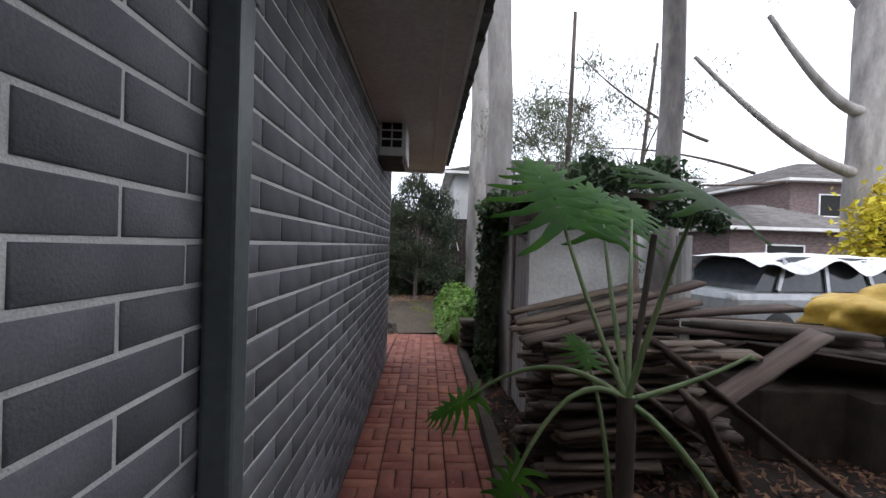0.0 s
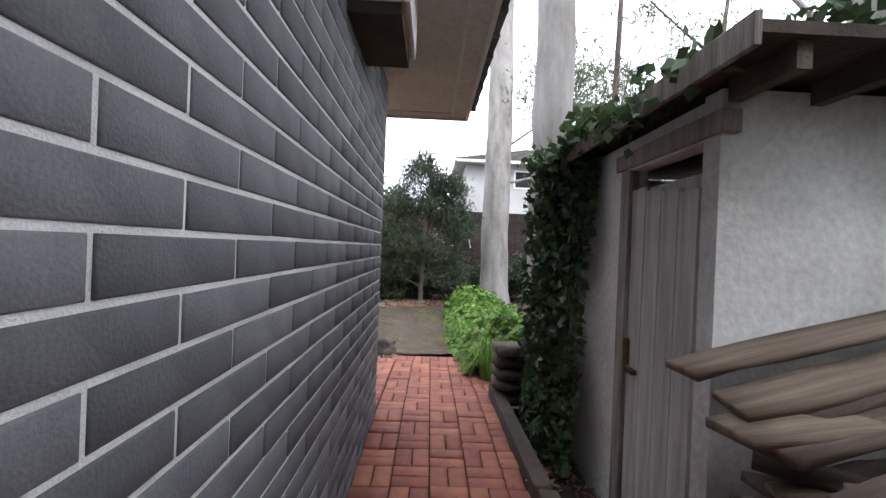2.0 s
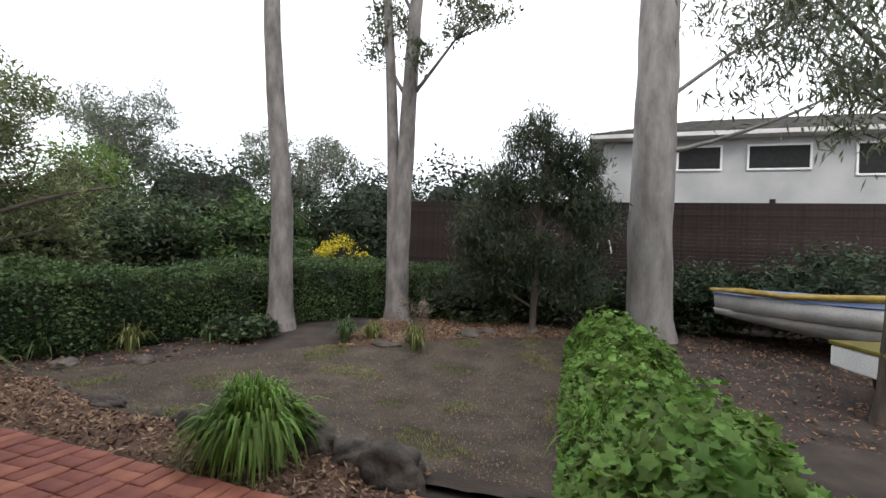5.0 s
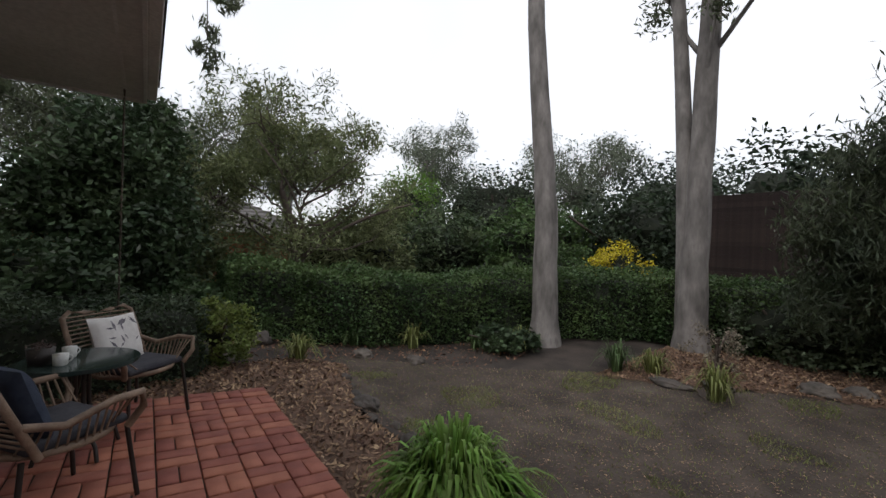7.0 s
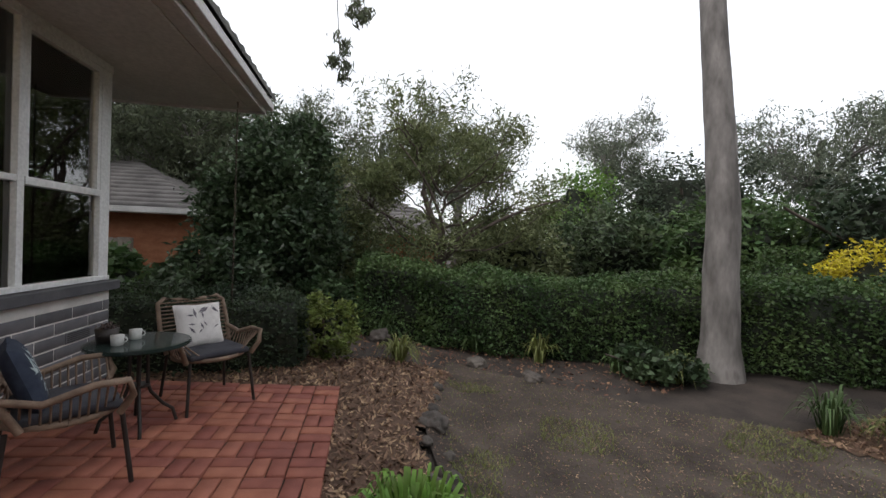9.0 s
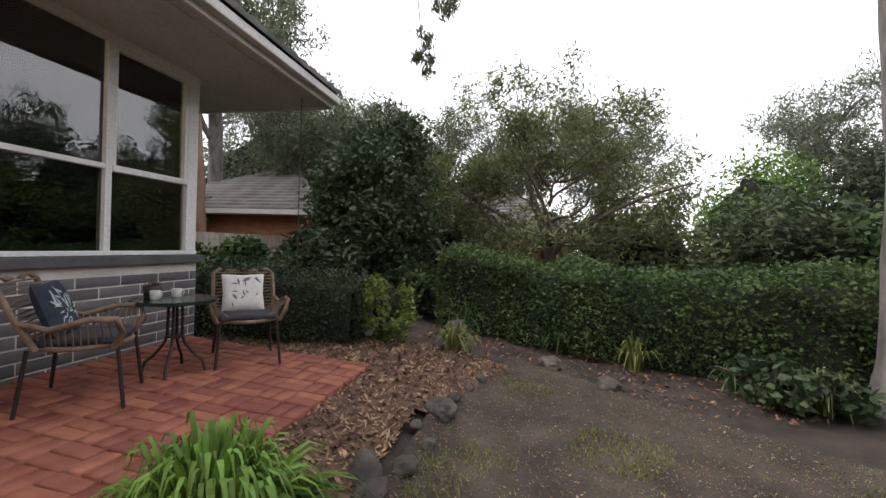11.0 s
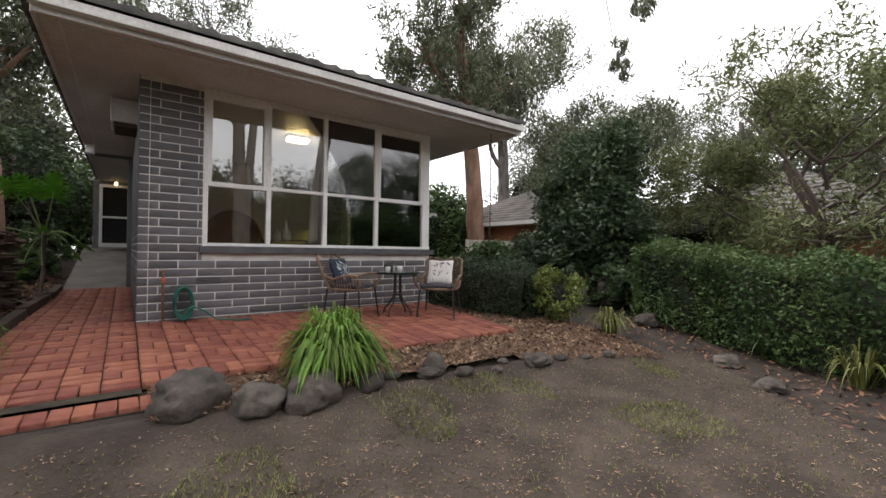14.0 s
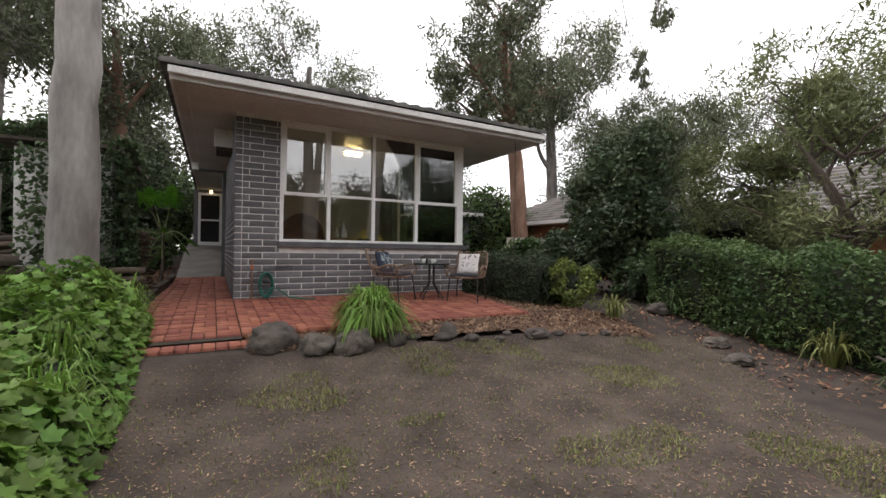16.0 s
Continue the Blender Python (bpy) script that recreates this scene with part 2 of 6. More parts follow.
def tube(name, points, radii, mat, parent=None, sides=10, label="", wobble=0.0):
    if not hasattr(radii, "__len__"):
        radii = [radii] * len(points)
    v, f = tube_arrays(points, radii, sides, wobble)
    return link(name, array_mesh(name, v, f, True), mat, parent, label)


def merge(chunks):
    verts, faces, base = [], [], 0
    for v, f in chunks:
        verts.append(v)
        faces.append(np.asarray(f) + base)
        base += len(v)
    return np.concatenate(verts), np.concatenate(faces)


def bezier(p0, p1, p2, n=8):
    t = np.linspace(0, 1, n)[:, None]
    p0, p1, p2 = (np.asarray(p, float) for p in (p0, p1, p2))
    return (1 - t) ** 2 * p0 + 2 * t * (1 - t) * p1 + t * t * p2


def leaf_arrays(centres, length, width, droop=0.3, up=0.0):
    """Diamond-shaped, slightly folded leaves at the centres; droop turns them downwards."""
    c = np.asarray(centres, float)
    n = len(c)
    d = rng.normal(size=(n, 3))
    d[:, 2] = d[:, 2] * 0.6 - droop + up
    d /= np.linalg.norm(d, axis=1)[:, None]
    s = np.cross(d, rng.normal(size=(n, 3)))
    s /= np.linalg.norm(s, axis=1)[:, None] + 1e-9
    nn = np.cross(d, s)
    ln = (length * rng.uniform(0.65, 1.3, n))[:, None]
    wd = (width * rng.uniform(0.65, 1.3, n))[:, None]
    v = np.stack([c - d * ln / 2, c + s * wd / 2 + nn * wd * 0.18 - d * ln * 0.08, c + d * ln / 2, c - s * wd / 2 + nn * wd * 0.18 - d * ln * 0.08], 1).reshape(-1, 3)
    return v, np.arange(4 * n).reshape(n, 4)


def clumps(centre, radii, count, per, spread, shell=0.55):
    """Leaf places in clumps through an uneven ellipsoid."""
    d = rng.normal(size=(count, 3))
    d /= np.linalg.norm(d, axis=1)[:, None]
    r = rng.uniform(shell, 1.0, count)[:, None] * rng.uniform(0.75, 1.12, count)[:, None]
    cc = np.asarray(centre) + d * r * np.asarray(radii)
    pts = cc[rng.integers(0, count, count * per)] + rng.normal(size=(count * per, 3)) * spread
    return cc, pts


def ground_z(x, y):
    """Height of the ground: level beside the house, falling to the lawn, rising a little at the far bed."""
    y = np.asarray(y, float)
    x = np.asarray(x, float)
    z = np.interp(y, [-60, -3, 0, 3.7, 6.4, 8.3, 9.2, 9.9, 11.5, 13.0, 14.5, 30, 90], [0.5, 0.45, 0.05, -0.06, -0.09, -0.19, -0.24, -0.42, -0.47, -0.42, -0.3, -0.3, -0.8])
    return z + 0.025 * np.sin(x * 1.7 + y * 0.6) * np.cos(y * 1.1 - x * 0.4)


def sheet(name, x0, x1, y0, y1, step, mat, lift=0.0, edge=None):
    """A draped patch of ground; edge(x, y) keeps a face."""
    xs, ys = np.arange(x0, x1 + 1e-6, step), np.arange(y0, y1 + 1e-6, step)
    gx, gy = np.meshgrid(xs, ys)
    z = ground_z(gx, gy) + lift + rng.normal(size=gx.shape) * min(step, 0.2) * 0.03
    v = np.stack([gx, gy, z], -1).reshape(-1, 3)
    w = len(xs)
    i = np.arange(len(ys) - 1)[:, None] * w + np.arange(w - 1)[None, :]
    f = np.stack([i, i + 1, i + w + 1, i + w], -1).reshape(-1, 4)
    if edge is not None:
        c = v[f].mean(1)
        f = f[edge(c[:, 0], c[:, 1])]
    return link(name, array_mesh(name, v, f, True), mat)


# ---- ground ----
def lawn_zone(x, y):
    front = 9.2 + 0.12 * np.sin(x * 1.3) + np.clip(-x - 4.2, 0, 9) * 0.35
    back = 12.95 + np.where(x > -4.16, 0.55, 1.2) * (x + 4.16) + 0.1 * np.sin(x * 2.9)
    return (y > front) & (y < back) & (x < 0.15 + 0.05 * np.sin(y * 3)) & (x > -9)


def mulch_zone(x, y):
    strip = (y > 8.45) & (y < 9.24 + np.clip(-x - 4.2, 0, 9) * 0.35) & (x < -0.98) & (x > -6.1)
    side = (x < -4.75) & (x > -6.1) & (y > 6.3) & (y < 9.2)
    back = 12.85 + np.where(x > -4.16, 0.55, 1.2) * (x + 4.16)
    far = (y > back) & (y < back + 2.6) & (x > -4.1) & (x < 1.0)
    return strip | side | far


tagged(sheet("ground", -90, 90, -60, 110, 1.0, SOIL, -0.03), "dark leaf-strewn garden soil", "ground", kind="structure")
tagged(sheet("lawn", -9, 0.3, 8.9, 16.2, 0.1, LAWN, 0.0, lawn_zone), "worn bare lawn with patches of grass", "lawn", kind="structure")
tagged(sheet("mulch_bed", -7.2, 1.5, 6.3, 16, 0.1, MULCH, 0.012, mulch_zone), "garden bed covered in bark mulch", "mulch", kind="structure")

# ---- house ----
CX, CY, TOP = -0.95, 6.4, 2.85
WX = -5.05
house_wall_side = tagged(part("wall_side", box(CX - 0.24, CX - 0.006, 0.2, CY - 0.006, -0.4, TOP), MORTAR), "dark grey brick side wall with pale mortar", "wall", kind="structure")
bm = box(-1.6, CX - 0.24, CY - 0.24, CY - 0.006, -0.4, TOP)
join_box(bm, WX + 0.006, -1.6, CY - 0.24, CY - 0.006, -0.4, 0.8)
house_wall_end = tagged(part("wall_end", bm, MORTAR), "dark grey brick end wall below a large window", "wall", kind="structure")
bm = box(WX + 0.006, WX + 0.24, -4.6, 3.2, -0.4, TOP)
join_box(bm, WX + 0.006, WX + 0.24, 3.2, CY - 0.24, -0.4, 0.8)
house_wall_far = tagged(part("wall_far", bm, BRICK_FAR), "dark grey brick far side wall", "wall", kind="structure")
tagged(part("ceiling", box(WX + 0.1, CX - 0.24, -4.5, CY - 0.02, TOP, TOP + 0.05), WHITE), "plain white plaster ceiling", "ceiling", kind="structure")
ROOM = material("warm_grey_plaster", (0.62, 0.6, 0.57), (0.7, 0.68, 0.65), scale=1, rough=0.85, bump=0.03)
tagged(part("wall_inner", box(WX + 0.24, CX - 0.24, 1.6, 1.72, 0.1, TOP), ROOM), "pale painted inner wall of the room", "wall", kind="structure")
tagged(part("floor", box(WX + 0.24, CX - 0.24, 1.72, CY - 0.24, 0.05, 0.2), material("timber_floor", (0.16, 0.1, 0.06), (0.25, 0.16, 0.1), scale=3, rough=0.4, stretch=(6, 0.4, 1))), "polished timber floor of the room", "floor", kind="structure")

# soffit, fascia and roof
EX0, EX1, EY = -6.1, -0.2, 7.45
bm = box(CX, EX1, -6, EY, TOP, TOP + 0.03)
join_box(bm, EX0, CX, CY - 0.03, EY, TOP, TOP + 0.03)
join_box(bm, EX0, WX, -6, CY - 0.03, TOP, TOP + 0.03)
eaves = tagged(part("eaves_soffit", bm, SOFFIT), "beige sheeted eaves soffit", "eaves", kind="structure")
part("soffit_batten", box(EX1 - 0.16, EX1 - 0.14, -6, EY - 0.14, TOP - 0.012, TOP), FASCIA, eaves)
part("soffit_batten", box(EX0 + 0.14, EX1 - 0.16, EY - 0.16, EY - 0.14, TOP - 0.012, TOP), FASCIA, eaves)
roof = tagged(new("roof"), "low-pitched dark tiled roof with pale fascia boards", "roof", kind="structure")
part("fascia", box(EX0 - 0.02, EX1 + 0.02, EY, EY + 0.03, TOP - 0.03, TOP + 0.12, 0.004), FASCIA, roof)
part("fascia", box(EX1, EX1 + 0.03, -6, EY, TOP - 0.03, TOP + 0.12, 0.004), FASCIA, roof)
part("fascia", box(EX0 - 0.03, EX0, -6, EY, TOP - 0.03, TOP + 0.12, 0.004), FASCIA, roof)
bm = box(EX0 - 0.02, EX1 + 0.04, EY + 0.03, EY + 0.12, TOP + 0.02, TOP + 0.11, 0.012)
part("gutter", bm, FASCIA, roof)
RIDGE_X = (EX0 + EX1) / 2
RISE = 0.42


def roof_z(x, y):
    return TOP + 0.125 + RISE * np.minimum(np.minimum((x - EX0), (EX1 - x)), (EY - y) * 1.0 + 0.0) / 3.0


tiles = []
for j in range(40):
    for i in range(28):
        ty = EY + 0.14 - j * 0.34
        tx = EX0 - 0.02 + i * 0.216
        z0, z1 = roof_z(tx + 0.1, min(ty, EY)), roof_z(tx + 0.1, ty - 0.36)
        prof = np.array([0, 0.03, 0.012, 0.0])
        xs = tx + np.array([0, 0.07, 0.15, 0.216])
        v = np.concatenate([np.stack([xs, np.full(4, ty), z0 + prof + 0.05], 1), np.stack([xs, np.full(4, ty - 0.36), z1 + prof + 0.01], 1), np.stack([xs, np.full(4, ty), np.full(4, z0)], 1)])
        f = np.array([(k, k + 1, k + 5, k + 4) for k in range(3)] + [(8 + k, 9 + k, k + 1, k) for k in range(3)])
        tiles.append((v, f))
tagged(link("roof_tiles", array_mesh("roof_tiles", *merge(tiles)), TILE, roof), kind="stuff")

# window of five lights in the end wall
window_1 = tagged(new("window_1"), "wide white timber-framed window of eight panes", "window", kind="structure")
WZ0, WZ1, TR = 0.88, 2.82, 1.67
MULL = (-1.63, -2.385, -3.18, -4.025, -4.975)
FY0, FY1 = CY - 0.11, CY - 0.02
for k, mx in enumerate(MULL):
    w = 0.03 if k < 4 else 0.07
    part("mullion", box(mx - w, mx + w, FY0, FY1, WZ0 + 0.04, WZ1 - 0.04, 0.005), WHITE, window_1)
part("sill_rail", box(WX, -1.6, FY0 - 0.01, FY1 + 0.012, WZ0, WZ0 + 0.04, 0.005), WHITE, window_1)
part("head_rail", box(WX, -1.6, FY0 - 0.01, FY1 + 0.006, WZ1 - 0.04, TOP, 0.005), WHITE, window_1)
for k in range(4):
    x0, x1 = MULL[k + 1] + (0.03 if k < 3 else 0.07), MULL[k] - 0.03
    part("transom", box(x0, x1, FY0 + 0.005, FY1 - 0.004 + (0.012 if k in (0, 3) else 0), TR - (0.022 if k in (1, 2) else 0.035), TR + 0.022, 0.004), WHITE, window_1)
    for z0, z1 in ((WZ0 + 0.04, TR - 0.022), (TR + 0.022, WZ1 - 0.04)):
        pane = part("pane", box(x0, x1, CY - 0.068, CY - 0.062, z0, z1), GLASS, window_1)
        pane.visible_shadow = False
        if (k in (0, 3)) and z0 > TR:
            bm = box(x0, x0 + 0.04, FY0 + 0.02, FY1 - 0.005, z0, z1)
            join_box(bm, x1 - 0.04, x1, FY0 + 0.02, FY1 - 0.005, z0, z1)
            join_box(bm, x0 + 0.04, x1 - 0.04, FY0 + 0.02, FY1 - 0.005, z1 - 0.05, z1)
            part("sash", bm, WHITE, window_1)
window_2 = tagged(new("window_2"), "white timber window in the far side wall", "window", kind="structure")
for my in (3.25, 4.3, 5.3, 6.2):
    part("mullion", box(WX + 0.03, WX + 0.11, my - 0.035, my + 0.035, WZ0 + 0.04, WZ1 - 0.04), WHITE, window_2)
for z in (WZ0, TR - 0.02, WZ1 - 0.04):
    part("rail", box(WX + 0.035, WX + 0.105, 3.2, CY - 0.12, z, z + 0.04), WHITE, window_2)
pane = part("pane", box(WX + 0.066, WX + 0.072, 3.25, 6.2, WZ0, WZ1), GLASS, window_2)
pane.visible_shadow = False

# brick shapes shared by all the bricks of a kind
def brick_mesh(name, sx, sy, sz, face, chamfer, mat):
    """A brick with its chamfered face towards face ('x', 'y' or 'z'), its face at the origin plane."""
    h = np.array([sx, sy, sz]) / 2
    a = "xyz".index(face)
    b, c = [k for k in range(3) if k != a]
    rows = []
    for depth, inset in ((-h[a] * 2, 0), (-chamfer, 0), (0, chamfer)):
        for sb, sc in ((-1, -1), (1, -1), (1, 1), (-1, 1)):
            p = [0.0, 0.0, 0.0]
            p[a], p[b], p[c] = depth, sb * (h[b] - inset), sc * (h[c] - inset)
            rows.append(p)
    f = [(k, (k + 1) % 4, 4 + (k + 1) % 4, 4 + k) for k in range(4)] + [(4 + k, 4 + (k + 1) % 4, 8 + (k + 1) % 4, 8 + k) for k in range(4)] + [(8, 9, 10, 11)]
    f = np.array(f)
    if face == "y":
        f = f[:, ::-1]
    me = array_mesh(name, np.array(rows), f)
    me.materials.append(mat)
    return me


def lay(name, me, places, parent):
    for p, r in places:
        ob = new(name, me)
        ob.parent = parent
        ob.matrix_basis = pose(*p, *r)


def lay_joined(name, me, places, parent, mat):
    """The same pieces joined into one mesh."""
    base = np.array([v.co[:] for v in me.vertices])
    faces = np.array([p.vertices[:] for p in me.polygons])
    out = []
    for p, r in places:
        m = np.array(pose(*p, *r))
        out.append((base @ m[:3, :3].T + m[:3, 3], faces))
    if out:
        tagged(link(name, array_mesh(name, *merge(out)), mat, parent), kind="stuff")


# downpipe on the side wall
dp = tagged(new("downpipe"), "square grey-green steel downpipe fixed to the wall", "downpipe")
part("pipe", box(CX + 0.004, CX + 0.082, 1.36, 1.445, 0.02, 2.66, 0.012), DOWNPIPE, dp)
for z in (0.5, 2.2):
    part("bracket", box(CX + 0.002, CX + 0.086, 1.345, 1.46, z, z + 0.03, 0.004), DOWNPIPE, dp)

part("elbow", box(CX + 0.004, CX + 0.7, 1.365, 1.44, 2.664, 2.73, 0.01), DOWNPIPE, dp)

# wall air conditioner
ac = tagged(new("air_conditioner"), "white window air conditioner through the side wall", "air conditioner")
AX0, AX1, AY0, AY1, AZ0, AZ1 = CX, CX + 0.28, 4.71, 5.29, 2.52, 2.83
part("casing", box(AX0 - 0.1, AX1 - 0.02, AY0, AY1, AZ0, AZ1, 0.01), WHITE, ac)
for k in range(5):
    part("louvre", box(AX0 + 0.02, AX1 - 0.05, AY0 - 0.014, AY0, AZ0 + 0.01 + k * 0.013, AZ0 + 0.018 + k * 0.013), WHITE, ac)
part("grille", box(AX0 + 0.02, AX1 - 0.04, AY0 - 0.012, AY0, AZ0 + 0.08, AZ1 - 0.01, 0.003), WHITE, ac)
DARK = material("dark_void", (0.012, 0.012, 0.012), (0.02, 0.02, 0.02), rough=0.8)
for k in range(3):
    for s in range(2):
        part("vent", box(AX0 + 0.035 + s * 0.11, AX0 + 0.13 + s * 0.11, AY0 - 0.018, AY0 - 0.012, AZ0 + 0.085 + k * 0.09, AZ0 + 0.155 + k * 0.09), DARK, ac)
part("front_frame", box(AX1 - 0.02, AX1 + 0.01, AY0 - 0.015, AY1 + 0.01, AZ0 - 0.01, AZ1 + 0.01, 0.01), WHITE, ac)
part("shelf", box(AX0, AX1 - 0.03, AY0, AY1, AZ0 - 0.06, AZ0 - 0.002), TIMBER_DARK, ac)


# ---- trees and shrubs ----
def tree(name, label, category, base, points, radii, bark, leaf, lumps, leaf_size, droop=0.5, twigs=True, sides=14, limb_r=0.5, group=""):
    """A tree: trunk through points (offsets from base), limbs to each lump, a crown of leaf clumps.
    lumps: (centre offset, radii, clumps, leaves per clump, spread)."""
    root = tagged(new(name), label, category, group)
    bz = float(ground_z(base[0], base[1])) - 0.06
    root.location = (base[0], base[1], bz)
    pts = np.array([(0, 0, 0), *points], float)
    t = np.linspace(0, 1, 22)
    k = np.linspace(0, 1, len(pts))
    path = np.stack([np.interp(t, k, pts[:, a]) for a in range(3)], 1)
    path[1:-1] += rng.normal(size=(20, 3)) * radii[0] * 0.035
    rad = np.interp(t, np.linspace(0, 1, len(radii)), radii) * (1 + 0.3 * np.exp(-t * 60))
    tube("trunk", path, rad, bark, root, sides, wobble=0.05)
    limbs, leaves, twig_list = [], [], []
    for centre, rr, count, per, spread in lumps:
        cc, lp = clumps(centre, rr, count, per, spread)
        leaves.append(leaf_arrays(lp, *leaf_size, droop=droop))
        j = int(np.argmin(np.abs(path[:, 2] - (centre[2] - rr[2] * 0.9) * 0.85)))
        start = path[j]
        r0 = max(0.012, rad[j] * limb_r)
        mid = (start + np.array(centre)) / 2 + rng.normal(size=3) * 0.12 * np.linalg.norm(rr)
        limbs.append(tube_arrays(bezier(start, mid, centre, 9), np.linspace(r0, r0 * 0.3, 9), 7))
        if twigs:
            for c in cc[rng.permutation(len(cc))[: min(14, len(cc))]]:
                m2 = (np.array(centre) + c) / 2 + rng.normal(size=3) * 0.08 * np.linalg.norm(rr)
                twig_list.append(tube_arrays(bezier((mid + np.array(centre)) / 2, m2, c, 6), np.linspace(r0 * 0.3, 0.006, 6), 5))
    if limbs:
        for a in limbs:
            link("limb", array_mesh("limb", *a, True), bark, root)
        if twig_list:
            tagged(link("twig_mass", array_mesh("twig_mass", *merge(twig_list), True), bark, root), kind="stuff")
        tagged(link("crown", array_mesh("crown", *merge(leaves)), leaf, root), kind="stuff")
    return root


def shrub(name, label, base, size, leaf, leaf_size, count, category="shrub", core=0.72, droop=0.2, z0=None, group="", stems=4):
    """A leafy shrub: a few stems, a solid core painted as inner shade and many leaves over an uneven dome."""
    root = tagged(new(name), label, category, group)
    bz = float(ground_z(base[0], base[1])) - 0.03 if z0 is None else z0
    root.location = (base[0], base[1], bz)
    sx, sy, sz = size
    bm = bmesh.new()
    bmesh.ops.create_icosphere(bm, subdivisions=3, radius=1.0)
    for v in bm.verts:
        k = core * (0.8 + 0.35 * noise.noise(v.co * 2.2 + Vector(base[:2] + (sz,))))
        v.co = Vector((v.co.x * sx * k, v.co.y * sy * k, sz * 0.5 + v.co.z * sz * 0.5 * k))
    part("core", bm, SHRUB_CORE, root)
    sl = [tube_arrays(bezier((rng.normal() * 0.05, rng.normal() * 0.05, 0), (0, 0, sz * 0.3), (rng.normal() * sx * 0.4, rng.normal() * sy * 0.4, sz * 0.7), 6), np.linspace(0.02, 0.008, 6) * (1 + sz), 5) for _ in range(stems)]
    link("stem_mass", array_mesh("stem_mass", *merge(sl), True), BARK_DARK, root)
    n = max(24, count // 45)
    _, lp = clumps((0, 0, sz * 0.5), (sx, sy, sz * 0.5), n, 45, 0.055 * (sx + sy + sz) / 2, shell=0.78)
    lp[:, 2] = np.maximum(lp[:, 2], 0.02)
    tagged(link("foliage", array_mesh("foliage", *leaf_arrays(lp, *leaf_size, droop=droop)), leaf, root), kind="stuff")
    return root


def hedge(name, label, line, half, height, leaf, leaf_size, density):
    """A clipped hedge along a line of plan points: a solid core painted as inner shade and a dense skin of leaves."""
    root = tagged(new(name), label, "hedge")
    line = np.array(line, float)
    seg = np.linalg.norm(np.diff(line, axis=0), axis=1)
    s = np.concatenate([[0], np.cumsum(seg)])
    m = max(int(s[-1] / 0.3), 4)
    u = np.linspace(0, s[-1], m)
    cx, cy = np.interp(u, s, line[:, 0]), np.interp(u, s, line[:, 1])
    tx, ty = np.gradient(cx), np.gradient(cy)
    ln = np.hypot(tx, ty)
    nx, ny = -ty / ln, tx / ln
    prof = np.array([(-0.8, 0.0), (-0.88, 0.5), (-0.78, 0.9), (0, 0.95), (0.78, 0.9), (0.88, 0.5), (0.8, 0.0)])
    v = []
    for k in range(m):
        gz = float(ground_z(cx[k], cy[k]))
        for o, h in prof:
            w = o * half + rng.normal() * 0.04
            v.append((cx[k] + nx[k] * w, cy[k] + ny[k] * w, gz - 0.05 + h * (height + rng.normal() * 0.02)))
    q = len(prof)
    f = [(i * q + j, i * q + j + 1, (i + 1) * q + j + 1, (i + 1) * q + j) for i in range(m - 1) for j in range(q - 1)]
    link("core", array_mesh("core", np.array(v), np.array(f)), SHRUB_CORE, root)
    n = int(density * s[-1] * (2 * height + 2 * half))
    uu = rng.uniform(0, s[-1], n)
    x, y = np.interp(uu, s, line[:, 0]), np.interp(uu, s, line[:, 1])
    ax, ay = np.interp(uu, u, nx), np.interp(uu, u, ny)
    p = rng.uniform(0, 2 * height + 2 * half, n)
    bulge = 0.1 * np.sin(uu * 2.1) * np.cos(p * 3.0 + uu) + 0.06 * np.sin(uu * 5.3 + p * 4) + rng.normal(size=n) * 0.05
    top = (p > height) & (p < height + 2 * half)
    off = np.where(p <= height, -half - bulge, np.where(top, p - height - half, half + bulge))
    h = np.where(p <= height, p, np.where(top, height + bulge, 2 * height + 2 * half - p))
    pts = np.stack([x + ax * off, y + ay * off, ground_z(x, y) + h], 1)
    caps = [pts]
    for i, sg in ((0, -1), (m - 1, 1)):
        k = int(density * 3.2 * half * height)
        o, hh, out = rng.uniform(-half, half, k), rng.uniform(0, height, k), sg * rng.uniform(0.0, 0.12, k)
        caps.append(np.stack([cx[i] + nx[i] * o + tx[i] / ln[i] * out, cy[i] + ny[i] * o + ty[i] / ln[i] * out, float(ground_z(cx[i], cy[i])) + hh], 1))
    tagged(link("foliage", array_mesh("foliage", *leaf_arrays(np.concatenate(caps), *leaf_size, droop=0.1)), leaf, root), kind="stuff")
    return root


